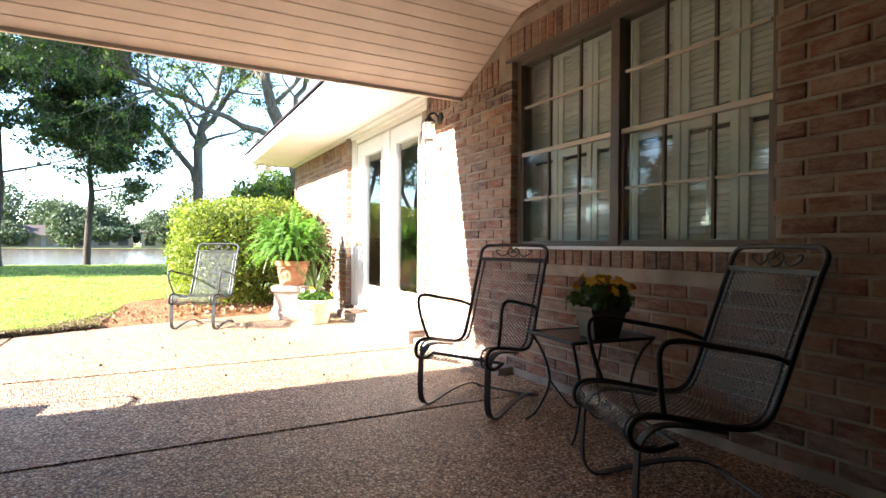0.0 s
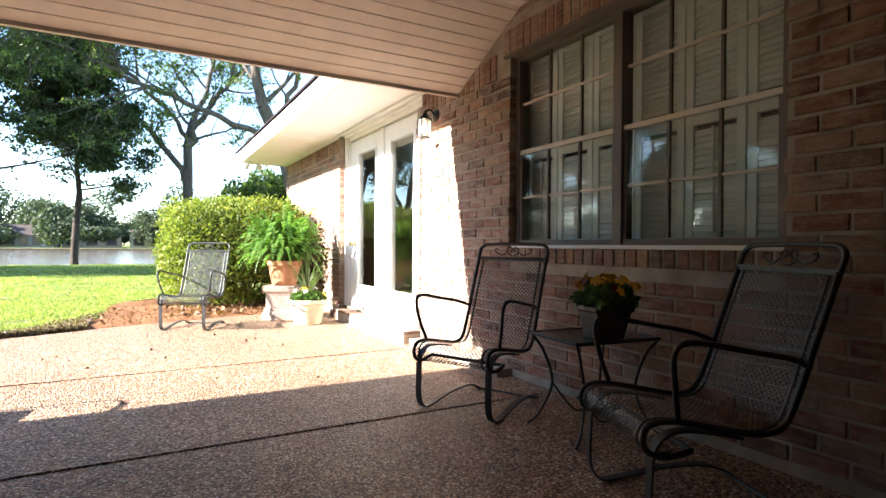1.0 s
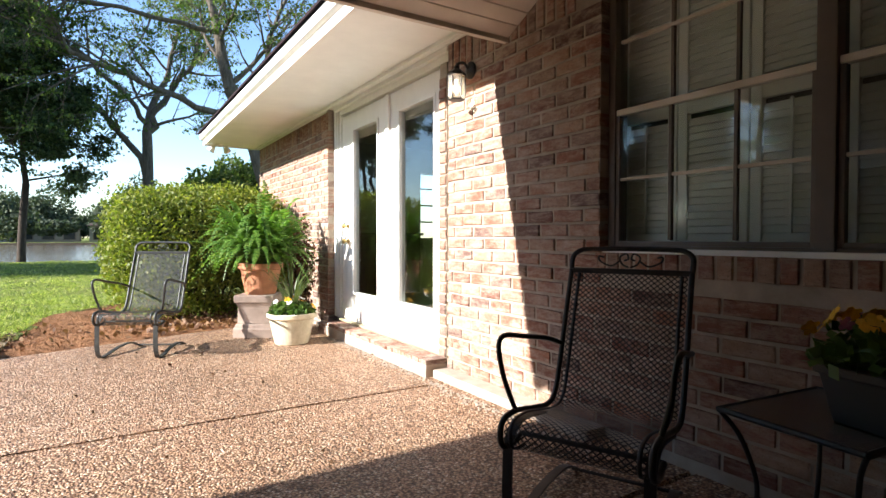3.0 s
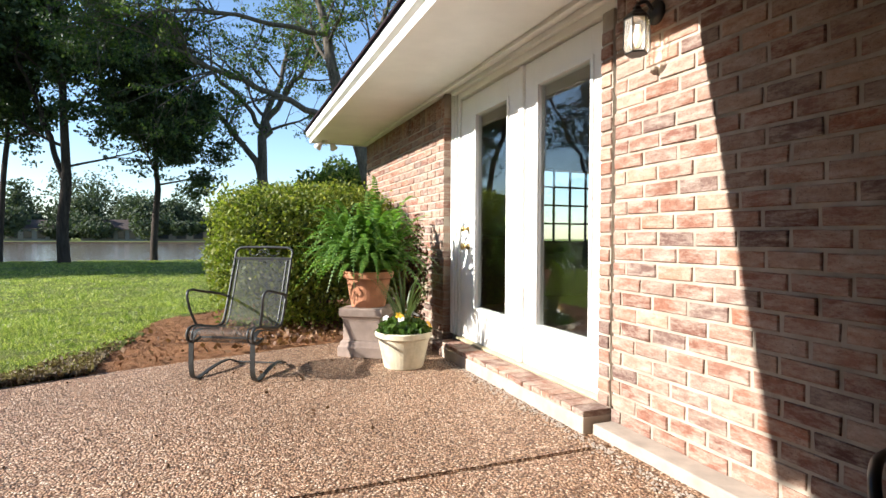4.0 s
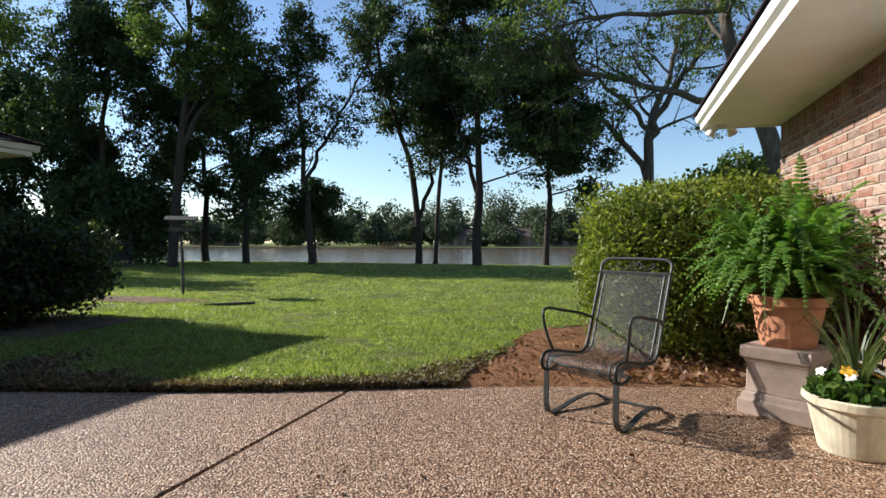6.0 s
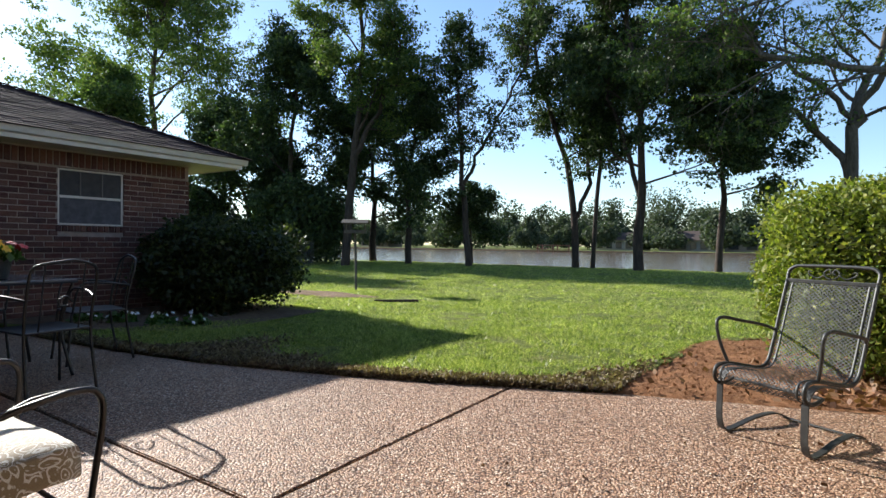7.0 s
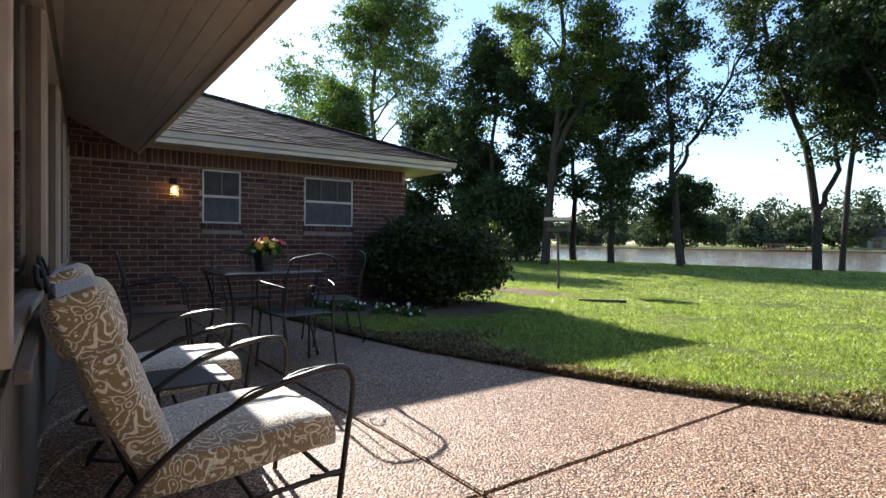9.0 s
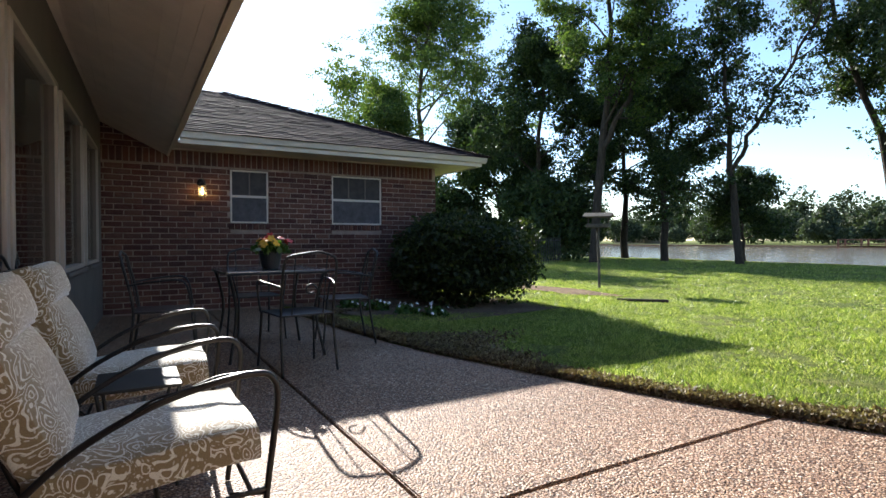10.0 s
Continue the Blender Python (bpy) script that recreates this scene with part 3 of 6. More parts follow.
# ---- roofs, eaves, ceilings ----
def prism(bm, section, axis, a, b):
    """Extrude a closed (u, z) section along x or y from a to b."""
    ends = []
    for t in (a, b):
        ends.append([bm.verts.new((t, u, z) if axis == "x" else (u, t, z)) for u, z in section])
    n = len(section)
    for k in range(n):
        bm.faces.new((ends[0][k], ends[0][(k + 1) % n], ends[1][(k + 1) % n], ends[1][k]))
    bm.faces.new(ends[0][::-1])
    bm.faces.new(ends[1])
    bmesh.ops.recalc_face_normals(bm, faces=bm.faces)
    return bm


EAVE_X, EAVE_Z = 2.20, 2.33


def make_east_eave():
    roof = thing("roof_east", "white-painted boxed eave and shingle roof over the doors", "roof", kind="structure")
    y0, y1 = 5.6, 11.85
    part("soffit", boxes((EAVE_X + 0.02, y0, EAVE_Z, 3.3, y1 - 0.02, EAVE_Z + 0.025)), WHITE, roof, "smooth white soffit")
    bm = prism(bmesh.new(), [(EAVE_X - 0.012, EAVE_Z - 0.02), (EAVE_X + 0.018, EAVE_Z - 0.02), (EAVE_X + 0.018, EAVE_Z + 0.13), (EAVE_X - 0.012, EAVE_Z + 0.13)], "y", y0, y1)
    part("fascia", bm, WHITE, roof)
    bm = prism(bmesh.new(), [(EAVE_X - 0.05, EAVE_Z + 0.065), (EAVE_X - 0.0125, EAVE_Z + 0.05), (EAVE_X - 0.0125, EAVE_Z + 0.13), (EAVE_X - 0.06, EAVE_Z + 0.135), (EAVE_X - 0.065, EAVE_Z + 0.12)], "y", y0, y1 + 0.01)
    part("crown_moulding", bm, WHITE, roof)
    part("end_board", boxes((EAVE_X, y1 - 0.02, EAVE_Z - 0.015, 9, y1 + 0.015, EAVE_Z + 0.14)), WHITE, roof)
    part("frieze_board", boxes((2.945, 8.79, 2.295, 2.966, EAST_END, EAVE_Z - 0.001), (2.945, 5.82, 2.295, 2.966, 6.4, EAVE_Z - 0.001), (2.91, 5.82, EAVE_Z - 0.03, 2.944, EAST_END, EAVE_Z - 0.001), bevel=0.004), WHITE, roof)
    bm = prism(bmesh.new(), [(EAVE_X - 0.09, EAVE_Z + 0.135), (9.0, EAVE_Z + 0.135 + 6.82 * 0.5), (9.0, EAVE_Z + 0.2 + 6.82 * 0.5), (EAVE_X - 0.09, EAVE_Z + 0.155)], "y", 5.3, y1 + 0.04)
    part("roof_deck", bm, SHINGLE, roof)


def ceiling_z(y):
    return CEIL_Z + (PORCH_Y - max(y, CEIL_TOP)) * CEIL_SLOPE


def make_porch_roof():
    bm = bmesh.new()
    w = 0.088
    y = PORCH_Y - 0.03
    x0, x1 = -7.05, EAST_X - 0.002
    while y > CEIL_TOP:
        a, b = y, max(y - w + 0.007, CEIL_TOP)
        za, zb = ceiling_z(a), ceiling_z(b)
        for s, t, up in ((a, b, 0.0), (b, b - 0.007, 0.008)):
            zs, zt = ceiling_z(s) + up, ceiling_z(t) + up
            vs = [bm.verts.new(p) for p in ((x0, s, zs), (x1, s, zs), (x1, t, zt), (x0, t, zt), (x0, s, zs + 0.02), (x1, s, zs + 0.02), (x1, t, zt + 0.02), (x0, t, zt + 0.02))]
            for f in ((0, 1, 2, 3), (7, 6, 5, 4), (0, 4, 5, 1), (1, 5, 6, 2), (2, 6, 7, 3), (3, 7, 4, 0)):
                bm.faces.new([vs[i] for i in f])
        y -= w
    top = ceiling_z(4.0)
    y = CEIL_TOP
    while y > -4:
        box(bm, x0, y - w + 0.007, top, x1, y, top + 0.02)
        box(bm, x0, y - w, top + 0.008, x1, y - w + 0.007, top + 0.02)
        y -= w
    bmesh.ops.recalc_face_normals(bm, faces=bm.faces)
    tagged(mesh_object("ceiling", bm, BOARD), "tan painted tongue-and-groove porch ceiling", "ceiling", kind="structure")
    roof = thing("roof_porch", "shingle porch roof with painted fascia and gutter edge", "roof", kind="structure")
    z = CEIL_Z
    part("edge_trim", boxes((-7.0, PORCH_Y - 0.028, z - 0.012, 2.968, PORCH_Y + 0.004, z + 0.03), bevel=0.004), TRIM, roof)
    part("fascia", boxes((-6.45, PORCH_Y + 0.006, z - 0.002, 2.968, PORCH_Y + 0.03, z + 0.15), bevel=0.003), TRIM, roof)
    bm = prism(bmesh.new(), [(PORCH_Y + 0.032, z + 0.06), (PORCH_Y + 0.05, z + 0.075), (PORCH_Y + 0.058, z + 0.15), (PORCH_Y + 0.032, z + 0.15)], "x", -6.42, 2.1)
    part("gutter", bm, TRIM, roof, "painted metal gutter")
    # Unseen front overhang is stepped only to set where the roof's shadow falls.
    for x0, x1, front in ((-7.0, -1.4, 0.06), (-1.399, 9.0, 0.19)):
        bm = prism(bmesh.new(), [(PORCH_Y + front, z + 0.155), (-4.0, z + 0.155 + 9.9 * 0.45), (-4.0, z + 0.22 + 9.9 * 0.45), (PORCH_Y + front, z + 0.175)], "x", x0, x1)
        part("roof_deck", bm, SHINGLE, roof)


def make_wing_roof():
    roof = thing("roof_wing", "dark weathered shingle hip roof on the brick wing", "roof", kind="structure")
    ex, ey, ez, sl = -6.5, 10.48, 2.27, 0.40
    part("soffit", boxes((-12, PORCH_Y + 0.06, ez - 0.03, ex - 0.005, ey - 0.01, ez - 0.005)), TRIM, roof)
    part("fascia", boxes((ex - 0.02, PORCH_Y + 0.1, ez - 0.045, ex + 0.012, ey + 0.012, ez + 0.10), (-12, ey - 0.02, ez - 0.045, ex - 0.021, ey + 0.012, ez + 0.10), bevel=0.004), TRIM, roof)
    part("gutter", prism(bmesh.new(), [(ex + 0.014, ez + 0.01), (ex + 0.06, ez + 0.025), (ex + 0.085, ez + 0.10), (ex + 0.014, ez + 0.10)], "y", PORCH_Y + 0.1, ey + 0.08), TRIM, roof, "pale metal gutter")
    part("frieze_board", boxes((WING_X + 0.002, PORCH_Y + 0.005, 2.226, WING_X + 0.03, 9.95,  ez - 0.032), bevel=0.004), TRIM, roof)
    # a deck of two slopes that meet in the hip
    d = 3.75
    px, py, pz = ex + 0.1 - d, ey + 0.1 - d, ez + 0.1 + sl * d
    bm = bmesh.new()
    a, b, c, p = [bm.verts.new(q) for q in ((ex + 0.1, 5.78, ez + 0.1), (ex + 0.1, ey + 0.1, ez + 0.1), (-14, ey + 0.1, ez + 0.1), (px, py, pz))]
    r, s, t = [bm.verts.new(q) for q in ((px, 5.78, pz), (-14, py, pz), (-14, 5.78, pz))]
    for f in ((a, b, p, r), (b, c, s, p), (p, s, t, r)):
        bm.faces.new(f)
    xc = -7.06
    zc = ez + 0.1 + sl * (ex + 0.1 - xc)
    low = [bm.verts.new(q) for q in ((xc, 2.0, zc), (xc, 5.78, zc), (px, 5.78, pz), (px, 2.0, pz), (-14, 5.78, pz), (-14, 2.0, pz))]
    bm.faces.new(low[:4])
    bm.faces.new((low[3], low[2], low[4], low[5]))
    part("roof_deck", bm, SHINGLE, roof)
    # shingle tabs in courses on the slope that faces the patio
    rng = np.random.default_rng(4)
    vs, fs = [], []
    step, n = 0.125, int(d * math.hypot(1, sl) / 0.125)
    nrm = Vector((sl, 0, 1)).normalized()
    up = Vector((-1, 0, sl)).normalized()
    for k in range(n):
        u0 = k * step
        y_end = ey + 0.1 - u0 / math.hypot(1, sl)
        y = 5.8 if u0 < 0.72 else 4.0 - rng.uniform(0, 0.3)
        while y < y_end:
            wd = rng.uniform(0.16, 0.34)
            y2 = min(y + wd, y_end)
            lift = 0.010 + rng.uniform(0, 0.008)
            o = Vector((ex + 0.1, 0, ez + 0.1))
            drop = rng.uniform(-0.006, 0.006)
            q = [o + up * (u0 - drop) + Vector((0, y + 0.004, 0)) + nrm * lift, o + up * (u0 - drop) + Vector((0, y2, 0)) + nrm * lift,
                 o + up * (u0 + step + 0.02) + Vector((0, min(y2, y_end - 0.05), 0)) + nrm * 0.003, o + up * (u0 + step + 0.02) + Vector((0, y + 0.004, 0)) + nrm * 0.003,
                 o + up * (u0 - drop) + Vector((0, y + 0.004, 0)) - nrm * 0.002, o + up * (u0 - drop) + Vector((0, y2, 0)) - nrm * 0.002]
            i = len(vs)
            vs += [tuple(w) for w in q]
            fs += [(i, i + 1, i + 2, i + 3), (i + 4, i + 5, i + 1, i)]
            y += wd
    soup("shingles", vs, fs, SHINGLE, roof, "stuff")
    bm = bmesh.new()
    for k in range(24):
        t0, t1 = k / 24, (k + 1.25) / 24
        e0, e1 = Vector((ex + 0.1, ey + 0.1, ez + 0.115)), Vector((px, py, pz + 0.02))
        p0, p1 = e0.lerp(e1, t0), e0.lerp(e1, min(t1, 1))
        s1, s2 = Vector((0.10, -0.02, -0.02)), Vector((-0.02, 0.10, -0.02))
        v = [bm.verts.new(w) for w in (p0 + s1 + Vector((0, 0, .012)), p0 + Vector((0, 0, .02)), p0 + s2 + Vector((0, 0, .012)), p1 + s2, p1 + Vector((0, 0, .006)), p1 + s1)]
        bm.faces.new((v[0], v[1], v[4], v[5]))
        bm.faces.new((v[1], v[2], v[3], v[4]))
    part("hip_caps", bm, SHINGLE, roof)


def make_shell():
    """Plain walls that close the porch and the rooms."""
    rows = (("wall_porch_west", (-0.35, -4, -0.1, -0.15, 4.62, 2.56)), ("wall_porch_south", (-0.35, -4.2, -0.1, 3.3, -4.0, 2.8)),
            ("wall_north_end", (3.02, EAST_END - 0.2, -0.1, 5.6, EAST_END, 2.34), (7.1, EAST_END - 0.2, -0.1, 9, EAST_END, 2.34), (5.6, EAST_END - 0.2, -0.1, 7.1, EAST_END, 0.95), (5.6, EAST_END - 0.2, 2.1, 7.1, EAST_END, 2.34)))
    for name, *r in rows:
        tagged(mesh_object(name, boxes(*r), BRICK_MANY if "north" in name else SIDING), "plain house wall closing the place", "wall", kind="structure")


make_east_eave()
make_porch_roof()
make_wing_roof()
make_shell()


# ---- south wall with its tall windows ----
SOUTHFRAME = plain("tan_window_frame", (0.40, 0.345, 0.295), 0.5, vary=0.1)


def bend(bm):
    """The wall turns a little towards the lawn beyond x = -1."""
    bmesh.ops.bisect_plane(bm, geom=bm.verts[:] + bm.edges[:] + bm.faces[:], plane_co=(-1, 0, 0), plane_no=(1, 0, 0))
    for v in bm.verts:
        if v.co.x < -1:
            v.co.y -= 0.036 * (v.co.x + 1)
    return bm


def make_south_wall():
    y = SOUTH_Y
    wall = thing("wall_south", "shaded painted wall under the eave with tall windows", "wall", kind="structure")
    glass = [(-1.95, -0.23), (-3.42, -2.06), (-4.86, -3.66), (-6.30, -5.16)]
    z0, z1 = 0.74, 2.07
    rows = [(-7.06, y - 0.15, -0.1, -0.15, y, z0), (-7.06, y - 0.15, z1, -0.15, y, 2.58)]
    xs = sorted([-7.06, -0.15] + [v for g in glass for v in g])
    rows += [(xs[k], y - 0.15, z0, xs[k + 1], y, z1) for k in range(0, len(xs), 2)]
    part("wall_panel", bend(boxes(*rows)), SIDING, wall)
    grooves = []
    x = -7.0
    while x < -0.3:
        grooves.append((x, y + 0.001, 0.02, x + 0.09, y + 0.012, z0 - 0.06))
        x += 0.1
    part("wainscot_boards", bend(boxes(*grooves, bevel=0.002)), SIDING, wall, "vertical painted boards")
    for k, (a, b) in enumerate(glass):
        w = thing("window_%d" % (k + 3), "tall dark picture window with pale frame on the porch", "window", kind="structure")
        f = 0.035
        part("window_frame", bend(boxes((a - 0.03, y - 0.05, z0, a + f, y + 0.03, z1), (b - f, y - 0.05, z0, b + 0.03, y + 0.03, z1),
                                        (a + f, y - 0.05, z1 - f, b - f, y + 0.03, z1), (a + f, y - 0.05, z0, b - f, y + 0.03, z0 + f), bevel=0.005)), SOUTHFRAME, w)
        part("inner_frame", bend(boxes((a + f, y - 0.045, z0 + f, a + f + 0.022, y + 0.012, z1 - f), (b - f - 0.022, y - 0.045, z0 + f, b - f, y + 0.012, z1 - f))), WINFRAME, w)
        part("window_sill", bend(boxes((a - 0.04, y + 0.031, z0 - 0.03, b + 0.04, y + 0.06, z0 - 0.002), bevel=0.004)), SIDING, w)
        p = part("pane", bend(boxes((a + f, y - 0.02, z0 + f, b - f, y - 0.016, z1 - f))), GLASS, w)
        p.visible_shadow = False
    room = thing("wall_room_back", "room behind the porch windows, dimness put into its wall colour", "wall", kind="structure")
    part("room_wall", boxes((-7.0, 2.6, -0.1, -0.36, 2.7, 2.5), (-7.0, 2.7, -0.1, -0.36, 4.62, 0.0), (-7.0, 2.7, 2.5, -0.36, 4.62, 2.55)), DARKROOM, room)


make_south_wall()


# ---- interior window with shutters ----
def make_shutter_window():
    y0, y1, z0, z1 = WIN
    x = 3.045
    w = thing("window_7", "wide bronze double-hung window pair with white shutters behind", "window", kind="structure")
    f = 0.04
    part("window_frame", boxes((x - 0.02, y0, z0, x + 0.07, y0 + f, z1), (x - 0.02, y1 - f, z0, x + 0.07, y1, z1), (x - 0.02, y0 + f, z0, x + 0.07, y1 - f, z0 + 0.025),
                               (x - 0.02, y0 + f, z1 - 0.03, x + 0.07, y1 - f, z1), bevel=0.004), WINFRAME, w)
    ym = 4.09
    part("centre_mullion", boxes((x - 0.03, ym - 0.032, z0, x + 0.06, ym + 0.032, z1 - 0.03), bevel=0.004), WINFRAME, w)
    zm = 1.565
    part("window_sill", boxes((x - 0.06, y0, z0 - 0.02, x - 0.021, y1, z0 + 0.012), bevel=0.004), WHITE, w, "thin white metal sill")
    part("head_board", boxes((2.955, y0 - 0.06, z1 + 0.002, x + 0.02, y1 + 0.06, z1 + 0.022)), WINFRAME, w)
    for a, b in ((y0 + f, ym - 0.032), (ym + 0.032, y1 - f)):
        part("meeting_rail", boxes((x - 0.012, a, zm - 0.014, x + 0.03, b, zm + 0.014), bevel=0.003), TRIM, w, "pale meeting rail")
        sash = part("sash", boxes((x - 0.012, a, z0 + 0.025, x + 0.02, a + 0.02, zm - 0.016), (x - 0.012, b - 0.02, z0 + 0.025, x + 0.02, b, zm - 0.016),
                                  (x - 0.012, a + 0.02, z0 + 0.025, x + 0.02, b - 0.02, z0 + 0.045), bevel=0.003), WINFRAME, w)
        for k in (1, 2):
            yy = a + (b - a) * k / 3
            part("muntin", boxes((x - 0.008, yy - 0.007, z0 + 0.05, x + 0.012, yy + 0.007, zm - 0.016), (x + 0.004, yy - 0.007, zm + 0.02, x + 0.022, yy + 0.007, z1 - 0.03)), WINFRAME, sash)
        for zz in ((z0 + zm) / 2 + 0.01, (z1 + zm) / 2):
            part("muntin", boxes((x - 0.004, a + 0.02, zz - 0.007, x + 0.016, b - 0.02, zz + 0.007)), TRIM, sash)
        p = part("pane", boxes((x + 0.001, a + 0.02, z0 + 0.03, x + 0.004, b - 0.02, zm - 0.01)), GLASS, w)
        q = part("pane", boxes((x + 0.012, a + 0.005, zm, x + 0.015, b - 0.005, z1 - 0.03)), GLASS, w)
        p.visible_shadow = q.visible_shadow = False
    # louvred shutters
    n, gap = 6, 0.004
    span = (y1 - y0 + 0.1) / n
    for k in range(n):
        a = y0 - 0.05 + k * span + gap
        b = a + span - 2 * gap
        xs = x + 0.12
        sh = thing("shutter", "white louvred indoor shutter panel, closed", "shutter", "shutters behind the porch window")
        st = 0.045
        part("shutter_frame", boxes((xs, a, z0 - 0.05, xs + 0.03, a + st, z1 + 0.05), (xs, b - st, z0 - 0.05, xs + 0.03, b, z1 + 0.05), (xs, a + st, z0 - 0.05, xs + 0.03, b - st, z0 + 0.05),
                                    (xs, a + st, z1 - 0.03, xs + 0.03, b - st, z1 + 0.05), (xs, a + st, zm - 0.04, xs + 0.03, b - st, zm + 0.04), bevel=0.003), WHITE, sh)
        slat = None
        zz = z0 + 0.066
        while zz < z1 - 0.04:
            if abs(zz - zm) > 0.055:
                if slat is None:
                    bm = boxes((-0.004, a + st + 0.002, -0.019, 0.004, b - st - 0.002, 0.019))
                    slat = part("slat", bm, WHITE, sh)
                    ob = slat
                else:
                    ob = new("slat", slat.data)
                    ob.parent = sh
                ob.location = (xs + 0.015, 0, zz)
                ob.rotation_euler = (0, radians(20), 0)
            zz += 0.032
        if k % 2:
            part("tilt_rod", boxes((xs - 0.012, (a + b) / 2 - 0.005, z0 + 0.08, xs - 0.002, (a + b) / 2 + 0.005, zm - 0.06)), WHITE, sh)
    box_in = thing("wall_room_window", "room behind the shutters, dimness put into its wall colour", "wall", kind="structure")
    part("room_wall", boxes((3.6, 2.0, 0.0, 3.7, 6.2, 2.6), (3.2, 2.0, 0.0, 3.6, 2.1, 2.6), (3.2, 6.1, 0.0, 3.6, 6.2, 2.6), (3.2, 2.1, 2.5, 3.6, 6.1, 2.6)), DARKROOM, box_in)


def make_french_doors():
    y0, y1 = DOOR[0], DOOR[1]
    x = 3.05
    z0, zt = 0.137, 2.2
    fr = thing("door_frame", "white-painted moulded casing round the double patio doors", "door frame", kind="structure")
    part("side_casing", boxes((x - 0.012, 8.505, 0.13, x + 0.06, y1 - 0.002, 2.33), (x - 0.028, 8.53, 0.13, x - 0.013, 8.575, 2.33), (x - 0.032, 8.61, 0.13, x - 0.013, 8.645, 2.33), (x - 0.028, 8.68, 0.13, x - 0.013, 8.72, 2.33), bevel=0.006), WHITE, fr)
    part("side_casing", boxes((x - 0.045, y0 + 0.002, 0.13, x + 0.06, 6.455, 2.33), bevel=0.006), WHITE, fr)
    part("head_casing", boxes((x - 0.045, 6.456, 2.212, x + 0.06, 8.504, 2.328), (x - 0.085, y0 + 0.003, 2.262, x - 0.046, 8.6, 2.3), (x - 0.105, y0 + 0.003, 2.301, x - 0.046, 8.6, 2.329), bevel=0.006), WHITE, fr)
    part("threshold", boxes((x - 0.07, 6.456, 0.118, x + 0.08, 8.504, 0.136), bevel=0.004), plain("weathered_threshold", (0.42, 0.36, 0.22), 0.6, vary=0.25), fr, "weathered threshold")
    for k, (a, b) in enumerate(((7.45, 8.495), (6.465, 7.438))):
        d = thing("door_%d" % (k + 1), "white full-glass patio door leaf, closed", "door", kind="structure")
        ga, gb = (7.665, 8.2) if k == 0 else (6.68, 7.235)
        g0, g1 = 0.425, 2.015
        part("door_stile", boxes((x - 0.02, a, z0, x + 0.025, ga, zt - 0.002), bevel=0.004), WHITE, d)
        part("door_stile", boxes((x - 0.02, gb, z0, x + 0.025, b, zt - 0.002), bevel=0.004), WHITE, d)
        part("bottom_rail", boxes((x - 0.02, ga, z0, x + 0.025, gb, g0)), WHITE, d)
        part("top_rail", boxes((x - 0.02, ga, g1, x + 0.025, gb, zt - 0.002)), WHITE, d)
        m = 0.022
        part("glazing_bead", boxes((x - 0.034, ga - m, g0 - m, x - 0.021, ga, g1 + m), (x - 0.034, gb, g0 - m, x - 0.021, gb + m, g1 + m), (x - 0.034, ga, g0 - m, x - 0.021, gb, g0), (x - 0.034, ga, g1, x - 0.021, gb, g1 + m), bevel=0.004), WHITE, d)
        p = part("pane", boxes((x - 0.003, ga, g0, x + 0.003, gb, g1)), DOOR_GLASS, d)
        p.visible_shadow = False
        if k == 0:
            part("astragal", boxes((x - 0.045, 7.412, z0, x - 0.021, 7.475, zt - 0.004), bevel=0.006), WHITE, d)
            brass = plain("aged_brass", (0.50, 0.36, 0.14), 0.3, 0.9)
            for zz, r in ((0.93, 0.028), (1.08, 0.022)):
                bm = lathe([(0.005, 0), (r, 0.002), (r * 0.9, 0.012), (0.012, 0.018), (0.012, 0.035), (r, 0.045), (r * 0.9, 0.065), (0.006, 0.07)], 16)
                kn = part("door_knob" if zz < 1 else "deadbolt", bm, brass, d, "aged brass", smooth=True)
                kn.matrix_basis = pose(x - 0.021, 8.35, zz, 0, -90, 0)
    # dim room behind the doors, with a gridded window in its far wall
    room = thing("wall_room_doors", "dim carpeted room behind the patio doors", "wall", kind="structure")
    part("room_floor", boxes((3.2, 6.3, 0.02, 8.0, 11.5, 0.1)), CARPET, room, "beige carpet")
    part("room_wall", boxes((3.2, 11.4, 0.1, 5.6, 11.5, 2.6), (7.1, 11.4, 0.1, 8.0, 11.5, 2.6), (5.6, 11.4, 0.1, 7.1, 11.5, 0.95), (5.6, 11.4, 2.1, 7.1, 11.5, 2.6),
                            (8.0, 6.3, 0.1, 8.1, 11.5, 2.6), (3.2, 6.2, 0.1, 8.1, 6.3, 2.6), (3.2, 8.9, 0.1, 3.25, 11.4, 2.6), (3.1, 6.2, 2.5, 8.1, 11.5, 2.6)), ROOMPAINT, room)
    bars = [(5.6 + 0.3 * k - 0.014, 11.42, 0.95, 5.6 + 0.3 * k + 0.014, 11.45, 2.1) for k in range(6)] + [(5.6, 11.421, 0.95 + 0.2875 * k - 0.014, 7.1, 11.449, 0.95 + 0.2875 * k + 0.014) for k in range(5)]
    part("window_grid", boxes(*bars), WINFRAME, room)
    cab = thing("cabinet", "dark wooden cabinet standing inside the room", "cabinet")
    wood = plain("dark_wood", (0.06, 0.035, 0.02), 0.4, vary=0.3)
    part("body", boxes((3.9, 10.7, 0.1, 5.2, 11.2, 1.0), bevel=0.01), wood, cab)
    part("top", boxes((3.86, 10.66, 1.001, 5.24, 11.24, 1.04), bevel=0.008), wood, cab)


